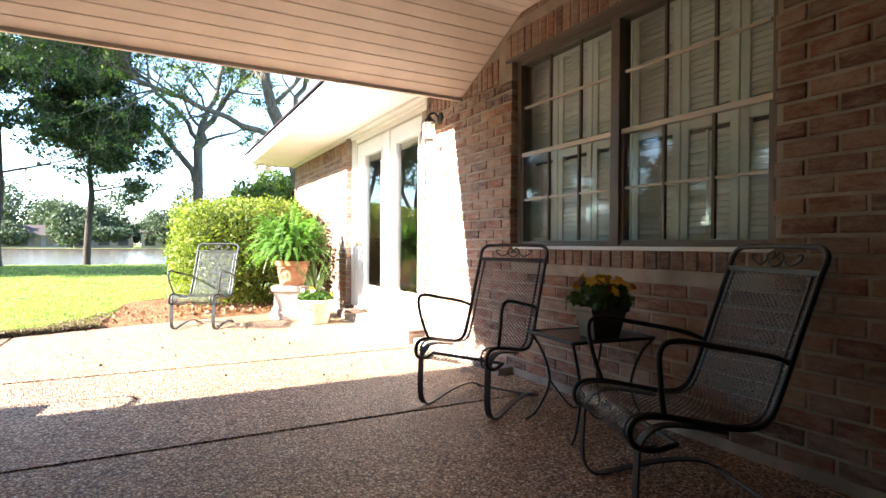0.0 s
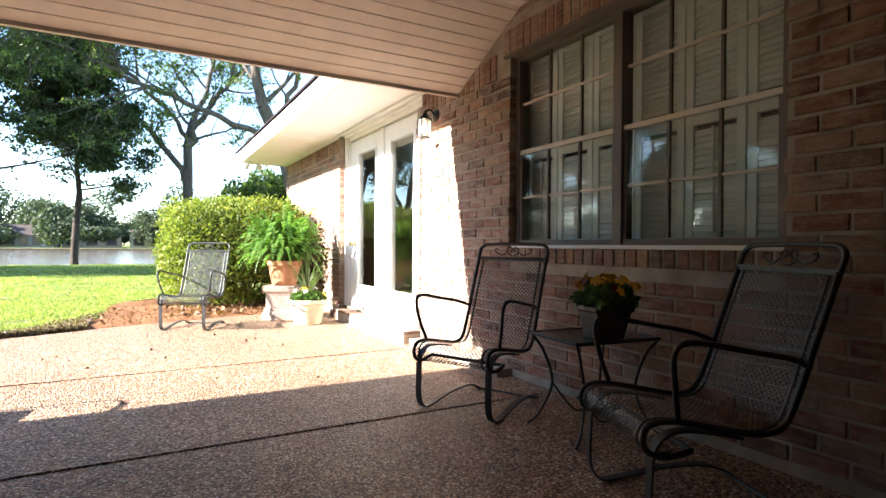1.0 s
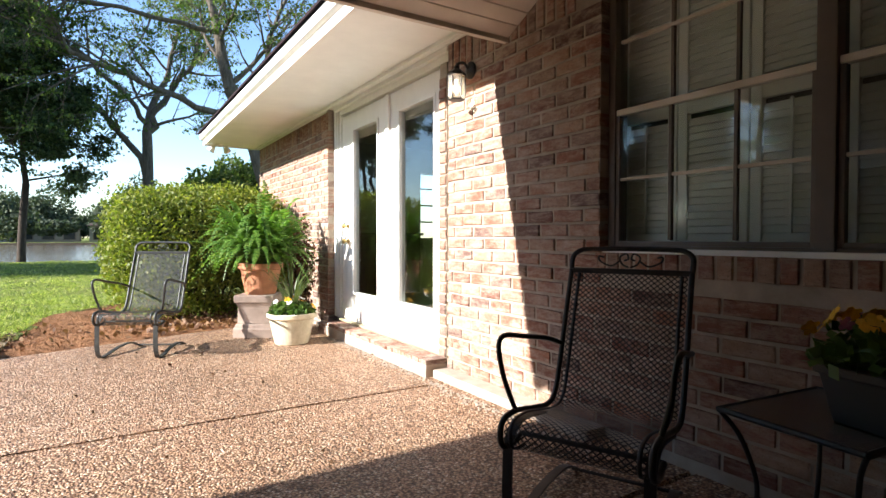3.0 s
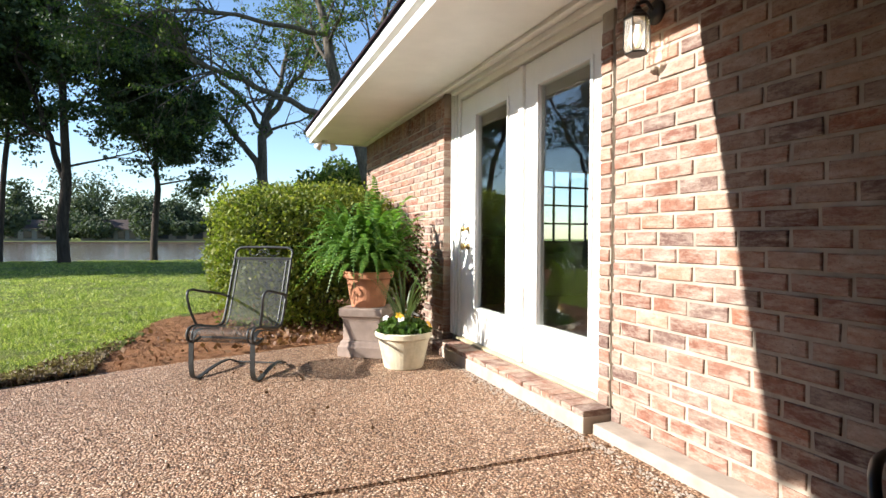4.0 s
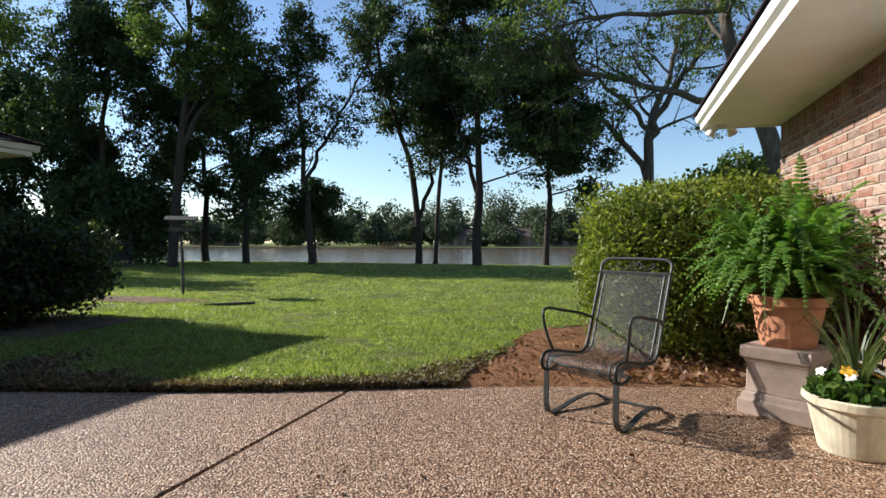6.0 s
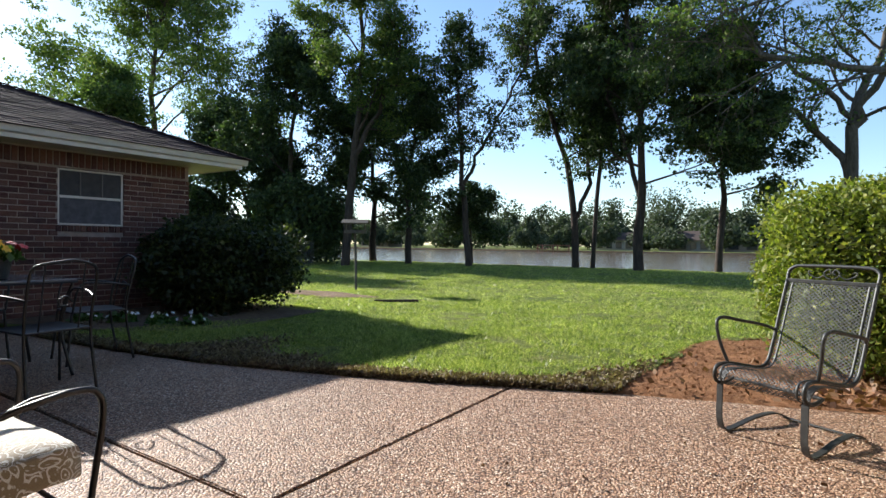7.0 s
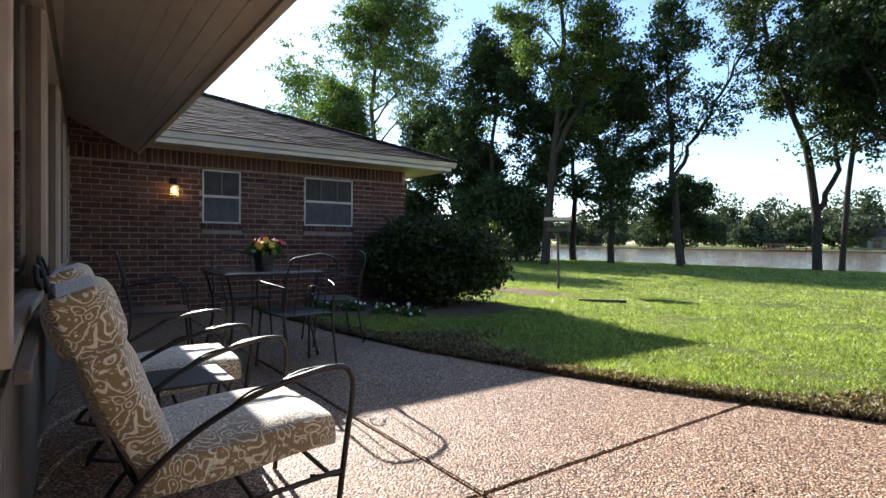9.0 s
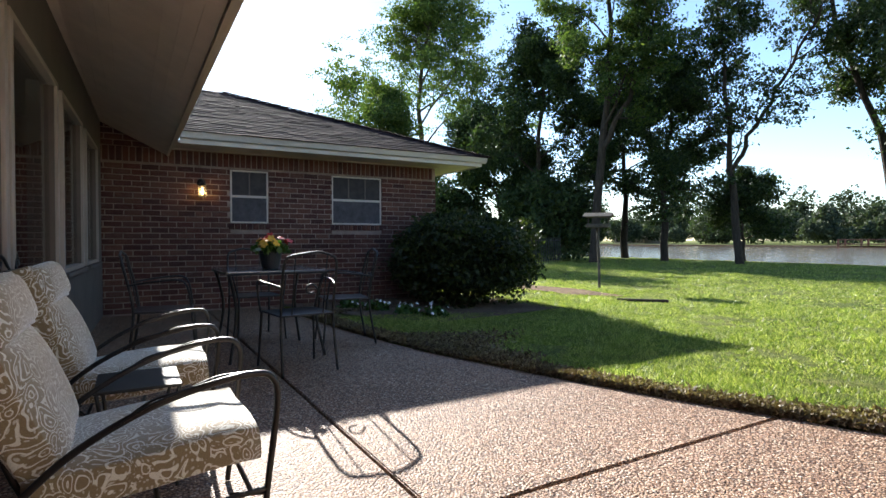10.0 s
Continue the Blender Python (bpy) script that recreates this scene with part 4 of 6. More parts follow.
def make_door_step():
    st = thing("door_step", "low step of pale concrete topped with bricks at the doors", "step", kind="structure")
    part("step_base", boxes((2.80, 6.42, -0.05, 3.0, 8.40, 0.086), bevel=0.008), CONCRETE, st)
    me = brick_mesh(0.092, 0.036, 0.17, 77)
    me.materials.append(BRICK)
    rng = random.Random(3)
    y = 6.47
    while y < 8.38:
        ob = new("brick", me)
        ob.parent = st
        ob.location = (2.805 + rng.uniform(-0.004, 0.004), y, 0.1)
        y += 0.1035
    part("mortar_backing", boxes((2.812, 6.43, 0.0865, 2.99, 8.39, 0.113)), MORTAR, st)
    part("end_block", boxes((2.80, 8.402, -0.05, 3.0, 8.62, 0.10), bevel=0.012), BRICK, st, "dark brick end block")


make_shutter_window()
make_french_doors()
make_door_step()


# ---- lamps ----
def lantern(name, label, m, energy, lit):
    lamp = thing(name, label, "wall lamp", "house lanterns", m)
    dark = IRON
    back = part("back_plate", lathe([(0.02, 0), (0.055, 0.002), (0.055, 0.012), (0.03, 0.022), (0.012, 0.03)], 20), dark, lamp, smooth=True)
    back.matrix_basis = pose(0, 0, 0.05, -90, 0, 0)
    part("arm", tubes((arc([(0, 0.02, 0.05), (0, 0.06, 0.09), (0, 0.105, 0.075), (0, 0.11, 0.045)], 6), 0.009)), dark, lamp, smooth=True)
    part("cap", lathe([(0.058, 0.0), (0.062, 0.008), (0.04, 0.03), (0.018, 0.045), (0.02, 0.055), (0.006, 0.07), (0.002, 0.085)], 6), dark, lamp).location = (0, 0.115, 0.0)
    gl = Mat("seeded_glass", 0.15)
    gl.b.inputs["Transmission Weight"].default_value = 0.85
    gl.color((0.95, 0.92, 0.84))
    shade = part("glass_shade", lathe([(0.047, -0.15), (0.056, -0.13), (0.054, -0.004)], 6), gl.m, lamp, "clear lantern glass")
    shade.location = (0, 0.115, 0)
    shade.visible_shadow = False
    for k in range(6):
        a = math.pi * k / 3
        part("cage_bar", tubes(([(0.0495 * math.cos(a), 0.115 + 0.0495 * math.sin(a), -0.152), (0.058 * math.cos(a), 0.115 + 0.058 * math.sin(a), -0.13), (0.056 * math.cos(a), 0.115 + 0.056 * math.sin(a), 0.0)], 0.003), sides=5), dark, lamp)
    part("bottom_ring", lathe([(0.05, -0.158), (0.053, -0.152), (0.046, -0.148)], 6), dark, lamp).location = (0, 0.115, 0)
    em = Mat("lamp_bulb", 0.4)
    em.b.inputs["Emission Color"].default_value = (1.0, 0.62, 0.22, 1)
    em.b.inputs["Emission Strength"].default_value = lit
    b = part("bulb", lathe([(0.006, -0.125), (0.02, -0.105), (0.022, -0.085), (0.012, -0.055), (0.012, -0.03)], 14), em.m, lamp, "glowing bulb", smooth=True)
    b.location = (0, 0.115, 0)
    b.visible_shadow = False
    return lamp


lantern("wall_lantern", "small dark iron wall lantern beside the patio doors", pose(EAST_X - 0.002, 6.12, 2.0, 0, 0, 90), 2, 0.5)
lantern("wall_lantern", "dark iron wall lantern, lit, on the brick wing", pose(WING_X + 0.002, 6.18, 1.74, 0, 0, -90), 4, 4)
for nm, loc, e in (("lamp_glow", (WING_X + 0.125, 6.18, 1.65), 0.045), ("lamp_glow", (EAST_X - 0.13, 6.12, 1.91), 0.03)):
    ld = bpy.data.lights.new(nm, "POINT")
    ld.energy, ld.color, ld.shadow_soft_size = e, (1.0, 0.6, 0.25), 0.025
    new(nm, ld).location = loc


def make_eave_spotlights():
    sp = thing("security_light", "white twin floodlight under the eave corner", "floodlight", m=pose(2.38, 11.68, 2.33))
    part("junction_box", lathe([(0.05, -0.03), (0.055, -0.02), (0.055, 0.0)], 16), WHITE, sp)
    for s in (-1, 1):
        h = part("lamp_head", lathe([(0.02, 0.0), (0.035, -0.03), (0.055, -0.09), (0.05, -0.095), (0.01, -0.085)], 16), WHITE, sp, smooth=True)
        h.matrix_basis = pose(0.07 * s, -0.02, -0.035, 25, -35 * s, 0)


make_eave_spotlights()


# ---- iron chairs with mesh seats ----
def chair_profile():
    return arc([(0, 0.13, 0.285), (0, 0.05, 0.268), (0, -0.015, 0.288), (0, -0.03, 0.335), (0, 0.0, 0.372), (0, 0.09, 0.374), (0, 0.24, 0.345), (0, 0.37, 0.325), (0, 0.445, 0.35), (0, 0.495, 0.45), (0, 0.56, 0.63), (0, 0.635, 0.83)], 6)


def expanded_mesh(profile, half, row, pitch, wide):
    """Zigzag strands of expanded metal on the surface swept by the profile."""
    lens = [0.0]
    for a, b in zip(profile, profile[1:]):
        lens.append(lens[-1] + (b - a).length)
    total = lens[-1]
    ys, zs = [p.y for p in profile], [p.z for p in profile]
    rows = int(total / row)
    cols = int(2 * half / (pitch / 2))
    xs = np.linspace(-half, half, cols + 1)
    vs, fs = [], []
    for r in range(rows):
        s = (r + 0.5) * row
        zig = np.where(np.arange(cols + 1) % 2 == 0, 0.5, -0.5) * row * (1 if r % 2 else -1)
        base = len(vs)
        for off in (-wide / 2, wide / 2):
            q = np.clip(s + zig + off, 0, total)
            for x, y, z in zip(xs, np.interp(q, lens, ys), np.interp(q, lens, zs)):
                vs.append((x, y, z))
        n = cols + 1
        fs += [(base + k, base + k + 1, base + n + k + 1, base + n + k) for k in range(cols)]
    return vs, fs


def rocker_chair(label, m, iron):
    ch = thing("spring_chair", label, "chair", "mesh patio chairs", m)
    prof = chair_profile()
    h = 0.235
    for s in (-1, 1):
        pts = [Vector((s * h, p.y, p.z)) for p in prof]
        part("side_rail", tubes((pts, 0.0105)), iron, ch, smooth=True)
        inner = [Vector((s * (h - 0.035), p.y, p.z)) for p in prof[4:]]
        part("mesh_border", tubes((inner, 0.007), flat=0.5), iron, ch, smooth=True)
        leg = arc([(s * h * 0.95, 0.30, 0.315), (s * h * 0.95, 0.10, 0.345), (s * h * 0.95, 0.015, 0.30), (s * h * 0.95, 0.0, 0.2), (s * h * 0.95, 0.002, 0.07), (s * h * 0.95, 0.045, 0.012),
                   (s * h * 0.95, 0.13, 0.014), (s * h * 0.92, 0.30, 0.045), (s * h * 0.88, 0.47, 0.05), (s * h * 0.86, 0.58, 0.011)], 6)
        bm = bmesh.new()
        rings = []
        for i, p in enumerate(leg):
            d = (leg[min(i + 1, len(leg) - 1)] - leg[max(i - 1, 0)]).normalized()
            nrm = Vector((1, 0, 0)).cross(d).normalized()
            rings.append([bm.verts.new(p + Vector((u * 0.017, 0, 0)) + nrm * v * 0.004) for u, v in ((-1, -1), (1, -1), (1, 1), (-1, 1))])
        for a, b in zip(rings, rings[1:]):
            for k in range(4):
                bm.faces.new((a[k], a[(k + 1) % 4], b[(k + 1) % 4], b[k]))
        bm.faces.new(rings[0][::-1])
        bm.faces.new(rings[-1])
        bmesh.ops.recalc_face_normals(bm, faces=bm.faces)
        part("leg", bm, iron, ch, "flat bent iron spring leg")
        arm = arc([(s * h, 0.52, 0.535), (s * (h + 0.03), 0.44, 0.565), (s * (h + 0.05), 0.25, 0.60), (s * (h + 0.05), 0.10, 0.625), (s * (h + 0.045), 0.045, 0.595), (s * (h + 0.03), 0.055, 0.49), (s * h, 0.085, 0.375)], 6)
        part("arm", tubes((arm, 0.0095)), iron, ch, smooth=True)
    top = arc([(-h, 0.635, 0.83), (-h, 0.655, 0.885), (-h + 0.03, 0.664, 0.912), (-h + 0.08, 0.667, 0.918), (0, 0.67, 0.92), (h - 0.08, 0.667, 0.918), (h - 0.03, 0.664, 0.912), (h, 0.655, 0.885), (h, 0.635, 0.83)], 5)
    part("top_rail", tubes((top, 0.0105)), iron, ch, smooth=True)
    part("cross_rail", boxes((-h, 0.627, 0.818, h, 0.64, 0.84), bevel=0.003), iron, ch)
    part("cross_rail", tubes(([(-h, 0.13, 0.285), (h, 0.13, 0.285)], 0.009)), iron, ch)
    part("cross_rail", tubes(([(-h * 0.86, 0.56, 0.014), (h * 0.86, 0.56, 0.014)], 0.007)), iron, ch)
    runs = []
    for s in (-1, 1):
        runs.append((arc([(s * 0.004, 0.648, 0.845), (s * 0.03, 0.652, 0.858), (s * 0.04, 0.655, 0.885), (s * 0.015, 0.66, 0.9), (s * 0.006, 0.655, 0.88), (s * 0.022, 0.653, 0.872)], 5), 0.004))
        runs.append((arc([(s * 0.04, 0.652, 0.87), (s * 0.075, 0.652, 0.85), (s * 0.12, 0.655, 0.868), (s * 0.125, 0.657, 0.888), (s * 0.105, 0.657, 0.885)], 5), 0.004))
    part("scroll", tubes(*runs, sides=6), iron, ch, smooth=True)
    vs, fs = expanded_mesh(prof[3:], h - 0.012, 0.0105, 0.024, 0.0056)
    soup("mesh_panel", vs, fs, iron, ch)["label"] = "expanded metal seat and back"
    return ch


def facing(x, y, fx, fy):
    return pose(x, y, 0, 0, 0, math.degrees(math.atan2(fx, -fy)))


rocker_chair("black wrought-iron spring chair with mesh seat near the brick wall", facing(2.14, 4.39, -0.906, -0.423), IRON)
rocker_chair("black wrought-iron spring chair with mesh seat beside the side table", facing(2.14, 3.26, -0.934, 0.357), IRON)
rocker_chair("weathered grey iron spring chair standing alone by the hedge", facing(1.077, 8.13, -0.48, -0.876), IRON_GREY)


# ---- side table with pansies ----
def make_side_table():
    t = thing("side_table", "small black iron side table with wire glass top", "side table", m=pose(2.66, 3.90, 0, 0, 0, -6))
    w, d, z = 0.24, 0.19, 0.468
    part("top_frame", tubes((arc([(-w, -d, z), (w, -d, z)], 2), 0.009), ([(w, -d, z), (w, d, z)], 0.009), ([(w, d, z), (-w, d, z)], 0.009), ([(-w, d, z), (-w, -d, z)], 0.009)), IRON, t)
    part("tabletop", boxes((-w + 0.005, -d + 0.005, z - 0.002, w - 0.005, d - 0.005, z + 0.005)), plain("smoked_tabletop", (0.09, 0.075, 0.065), 0.25), t, "dark smoked tabletop")
    for sx in (-1, 1):
        for sy in (-1, 1):
            part("leg", tubes((arc([(sx * w, sy * d, z), (sx * (w - 0.05), sy * (d - 0.04), 0.38), (sx * (w - 0.09), sy * (d - 0.06), 0.22), (sx * (w - 0.04), sy * (d - 0.02), 0.06), (sx * (w + 0.01), sy * (d + 0.01), 0.006)], 6), 0.007)), IRON, t, smooth=True)
    for sy in (-1, 1):
        part("scroll", tubes((arc([(-w + 0.09, sy * (d - 0.06), 0.22), (-0.06, sy * 0.1, 0.10), (0, sy * 0.1, 0.07), (0.05, sy * 0.1, 0.11), (0.02, sy * 0.1, 0.16), (-0.02, sy * 0.1, 0.13)], 6), 0.005)), IRON, t, smooth=True)


PETAL_Y = plain("yellow_petal", (0.75, 0.42, 0.02), 0.6, vary=0.15, scale=60)
PETAL_R = plain("red_petal", (0.55, 0.025, 0.02), 0.55, vary=0.2, scale=60)
PETAL_W = plain("white_petal", (0.75, 0.72, 0.70), 0.6, vary=0.1, scale=60)
PETAL_D = plain("dark_petal_eye", (0.10, 0.012, 0.02), 0.6)
LEAF_POT = leaf_material("pot_leaf", (0.035, 0.075, 0.012), (0.06, 0.12, 0.02), (0.11, 0.17, 0.035), 0.3, 0.4)


def blossom(bm, at, normal, size, rng, petals=5):
    n = Vector(normal).normalized()
    u = n.orthogonal().normalized()
    v = n.cross(u)
    for k in range(petals):
        a = 2 * math.pi * k / petals + rng.uniform(-0.2, 0.2)
        d = u * math.cos(a) + v * math.sin(a)
        s = n.cross(d)
        c = Vector(at)
        r = size * rng.uniform(0.85, 1.1)
        pts = [c, c + d * r * 0.5 - s * r * 0.42 + n * r * 0.12, c + d * r - s * r * 0.2 + n * r * 0.05, c + d * r + s * r * 0.2 + n * r * 0.05, c + d * r * 0.5 + s * r * 0.42 + n * r * 0.12]
        bm.faces.new([bm.verts.new(p) for p in pts])


def flower_cluster(parent, centre, spread, height, n_leaf, heads, seed, leaf=0.035):
    rng = random.Random(seed)
    nr = np.random.default_rng(seed)
    c = np.array(centre)
    p = nr.normal(size=(n_leaf, 3))
    p /= np.linalg.norm(p, axis=1, keepdims=True)
    p *= nr.random((n_leaf, 1)) ** 0.4
    p[:, 2] = np.abs(p[:, 2])
    leaf_soup("foliage", c + p * np.array([spread, spread, height]), leaf, LEAF_POT, parent, nr, long=1.4)
    for mat, count, size in heads:
        for _ in range(count):
            a, r = rng.uniform(0, 2 * math.pi), spread * rng.uniform(0.1, 1.0)
            at = Vector(centre) + Vector((math.cos(a) * r, math.sin(a) * r, height * rng.uniform(0.75, 1.2) * (1.1 - 0.4 * (r / spread) ** 2)))
            bm = bmesh.new()
            nrm = (math.cos(a) * 0.8 + rng.uniform(-0.5, 0.5), math.sin(a) * 0.8 + rng.uniform(-0.5, 0.5), 0.7)
            blossom(bm, at, nrm, size, rng)
            part("blossom", bm, mat, parent)


make_side_table()


def make_pansy_pot():
    p = thing("pansy_pot", "dark square pot of yellow pansies on the side table", "potted plant", m=pose(2.63, 3.80, 0.474, 0, 0, -14))
    bm = bmesh.new()
    rows = [[bm.verts.new((sx * r, sy * r, z)) for sx, sy in ((-1, -1), (1, -1), (1, 1), (-1, 1))] for r, z in ((0.066, 0), (0.09, 0.128), (0.1, 0.13), (0.102, 0.155), (0.09, 0.155), (0.086, 0.13))]
    for q, r in zip(rows, rows[1:]):
        for k in range(4):
            bm.faces.new((q[k], q[(k + 1) % 4], r[(k + 1) % 4], r[k]))
    bm.faces.new(rows[0][::-1])
    bm.faces.new(rows[-1])
    bmesh.ops.bevel(bm, geom=bm.edges[:], offset=0.003, segments=1, affect="EDGES")
    part("pot", bm, plain("dark_plastic", (0.03, 0.028, 0.027), 0.5), p, "dark brown pot")
    part("soil", lathe([(0.088, 0.14), (0.05, 0.147), (0.01, 0.15)], 14), DIRT, p)
    flower_cluster(p, (0, 0, 0.15), 0.16, 0.13, 420, [(PETAL_Y, 20, 0.03), (PETAL_D, 5, 0.02)], 5, 0.032)


make_pansy_pot()


# ---- cushioned lounge chairs ----
def cushion(name, size, m, parent, puff=0.02, label=""):
    """A stuffed cushion: rounded box, swollen in the middle."""
    sx, sy, sz = size
    bm = bmesh.new()
    box(bm, -sx / 2, -sy / 2, -sz / 2, sx / 2, sy / 2, sz / 2)
    bmesh.ops.subdivide_edges(bm, edges=bm.edges[:], cuts=7, use_grid_fill=True)
    for v in bm.verts:
        u, w, t = v.co.x / (sx / 2), v.co.y / (sy / 2), v.co.z / (sz / 2)
        v.co.z += puff * t * (1 - u ** 4) * (1 - w ** 4)
        e = max(abs(u), abs(w))
        if abs(t) > 0.99 and e > 0.95:
            v.co.z -= 0.012 * t
        k = 1 - 0.022 * (abs(t) ** 3)
        v.co.x *= k
        v.co.y *= k
        v.co += Vector((0.004 * math.sin(9 * v.co.y + 3), 0.004 * math.sin(11 * v.co.x), 0.004 * math.sin(8 * v.co.x + 13 * v.co.y)))
    ob = part(name, bm, FABRIC, parent, label, smooth=True)
    ob.matrix_basis = m
    return ob


def lounge_chair(label, m):
    ch = thing("lounge_chair", label, "armchair", "cushioned patio chairs", m)
    h = 0.315
    for s in (-1, 1):
        arm = arc([(s * h, 0.66, 0.20), (s * h, 0.60, 0.28), (s * h, 0.46, 0.41), (s * (h + 0.01), 0.28, 0.51), (s * (h + 0.015), 0.10, 0.562), (s * (h + 0.015), -0.01, 0.575), (s * (h + 0.012), -0.06, 0.555), (s * (h + 0.01), -0.075, 0.48), (s * h, -0.05, 0.25), (s * h, -0.02, 0.005)], 7)
        part("arm", tubes((arm, 0.0105)), IRON, ch, smooth=True)
        for q in (-1, 1):
            leaf = arc([(s * (h + 0.01), 0.36, 0.47), (s * (h + 0.01) + q * 0.02, 0.27, 0.525), (s * (h + 0.013) + q * 0.004, 0.19, 0.548), (s * (h + 0.013) - q * 0.02, 0.10, 0.573), (s * (h + 0.013), 0.01, 0.582)], 6)
            part("arm_leaf", tubes((leaf, 0.0065), flat=0.5), IRON, ch, "twisted iron leaf", smooth=True)
        part("seat_rail", tubes((arc([(s * h, -0.05, 0.215), (s * h, 0.2, 0.195), (s * h, 0.5, 0.165), (s * h, 0.66, 0.20)], 5), 0.009)), IRON, ch, smooth=True)
        part("back_post", tubes((arc([(s * (h - 0.09), 0.46, 0.165), (s * (h - 0.09), 0.57, 0.30), (s * (h - 0.09), 0.67, 0.58), (s * (h - 0.09), 0.745, 0.79), (s * (h - 0.12), 0.765, 0.84)], 6), 0.0095)), IRON, ch, smooth=True)
        part("rear_leg", tubes((arc([(s * h, 0.50, 0.17), (s * h, 0.58, 0.08), (s * h, 0.62, 0.005)], 5), 0.010)), IRON, ch, smooth=True)
        part("brace", tubes(([(s * h, -0.045, 0.20), (s * (h - 0.03), 0.06, 0.205)], 0.007)), IRON, ch)
        part("tie", tubes((arc([(s * (h - 0.02), 0.60, 0.27), (s * (h + 0.03), 0.67, 0.25), (s * (h + 0.02), 0.76, 0.19), (s * (h + 0.04), 0.80, 0.12)], 5), 0.012), flat=0.5), FABRIC, ch, "twisted fabric tie", smooth=True)
    for s in (-1, 1):
        part("back_scroll", tubes((arc([(s * 0.06, 0.775, 0.84), (s * 0.10, 0.79, 0.90), (s * 0.17, 0.80, 0.92), (s * 0.20, 0.795, 0.88), (s * 0.165, 0.79, 0.86), (s * 0.145, 0.79, 0.885)], 6), 0.007)), IRON, ch, smooth=True)
    for y, z in ((0.0, 0.208), (0.25, 0.185), (0.48, 0.165)):
        part("cross_bar", tubes(([(-h, y, z), (h, y, z)], 0.008)), IRON, ch)
    part("cross_bar", tubes(([(-h + 0.12, 0.765, 0.84), (h - 0.12, 0.765, 0.84)], 0.009)), IRON, ch)
    seat = cushion("seat_cushion", (0.56, 0.60, 0.125), pose(0, 0.265, 0.32, -4.5, 0, 0), ch, 0.015, "beige scroll-patterned seat cushion")
    back = cushion("back_cushion", (0.54, 0.40, 0.12), pose(0, 0.59, 0.51, 68, 0, 0), ch, 0.025, "beige scroll-patterned back cushion")
    cushion("head_cushion", (0.54, 0.19, 0.14), pose(0, 0.685, 0.765, 70, 0, 0), ch, 0.03, "beige scroll-patterned head roll")
    part("label_tag", boxes((0.318, 0.50, 0.20, 0.321, 0.56, 0.235)), WHITE, ch, "white cloth tag")
    return ch


lounge_chair("black iron lounge chair with beige scroll-patterned cushions", pose(-0.86, 5.63, 0, 0, 0, 180))
lounge_chair("black iron lounge chair with beige scroll cushions nearer the wing", pose(-1.95, 5.62, 0, 0, 0, 177))


def make_low_table():
    t = thing("low_table", "small black iron table between the cushioned chairs", "side table", m=pose(-1.38, 5.33, 0))
    part("tabletop", boxes((-0.17, -0.14, 0.40, 0.17, 0.16, 0.412), bevel=0.003), plain("dark_table_glass", (0.02, 0.019, 0.018), 0.6), t)
    for sx in (-1, 1):
        for sy in (-1, 1):
            part("leg", tubes((arc([(sx * 0.16, sy * 0.14 + 0.01, 0.40), (sx * 0.13, sy * 0.11, 0.2), (sx * 0.16, sy * 0.14, 0.005)], 5), 0.007)), IRON, t, smooth=True)


make_low_table()


# ---- dining set by the wing ----
def dining_chair(m):
    c = thing("dining_chair", "black wrought-iron dining chair in the shade", "chair", "chairs round the patio table", m)
    for sx in (-1, 1):
        part("leg", tubes((arc([(sx * 0.21, -0.2, 0.43), (sx * 0.22, -0.22, 0.2), (sx * 0.23, -0.24, 0.005)], 5), 0.010)), IRON, c, smooth=True)
        part("rear_post", tubes((arc([(sx * 0.21, 0.26, 0.005), (sx * 0.2, 0.2, 0.43), (sx * 0.2, 0.27, 0.80), (sx * 0.15, 0.29, 0.87)], 6), 0.010)), IRON, c, smooth=True)
        part("arm", tubes((arc([(sx * 0.2, 0.24, 0.64), (sx * 0.26, 0.05, 0.67), (sx * 0.26, -0.15, 0.66), (sx * 0.22, -0.2, 0.43)], 6), 0.008)), IRON, c, smooth=True)
    part("seat", boxes((-0.21, -0.21, 0.425, 0.21, 0.21, 0.44), bevel=0.006), IRON, c)
    part("top_rail", tubes((arc([(-0.15, 0.29, 0.87), (-0.05, 0.295, 0.895), (0.05, 0.295, 0.885), (0.15, 0.29, 0.87)], 6), 0.010)), IRON, c, smooth=True)
    for k in (0, 4):
        x = -0.12 + 0.06 * k
        part("spindle", tubes(([(x, 0.2, 0.44), (x, 0.285, 0.87)], 0.005)), IRON, c)
    part("scroll", tubes((arc([(-0.06, 0.25, 0.62), (-0.02, 0.25, 0.66), (0.03, 0.26, 0.64), (0.02, 0.255, 0.6), (-0.03, 0.25, 0.6)], 6), 0.006)), IRON, c, smooth=True)
    return c


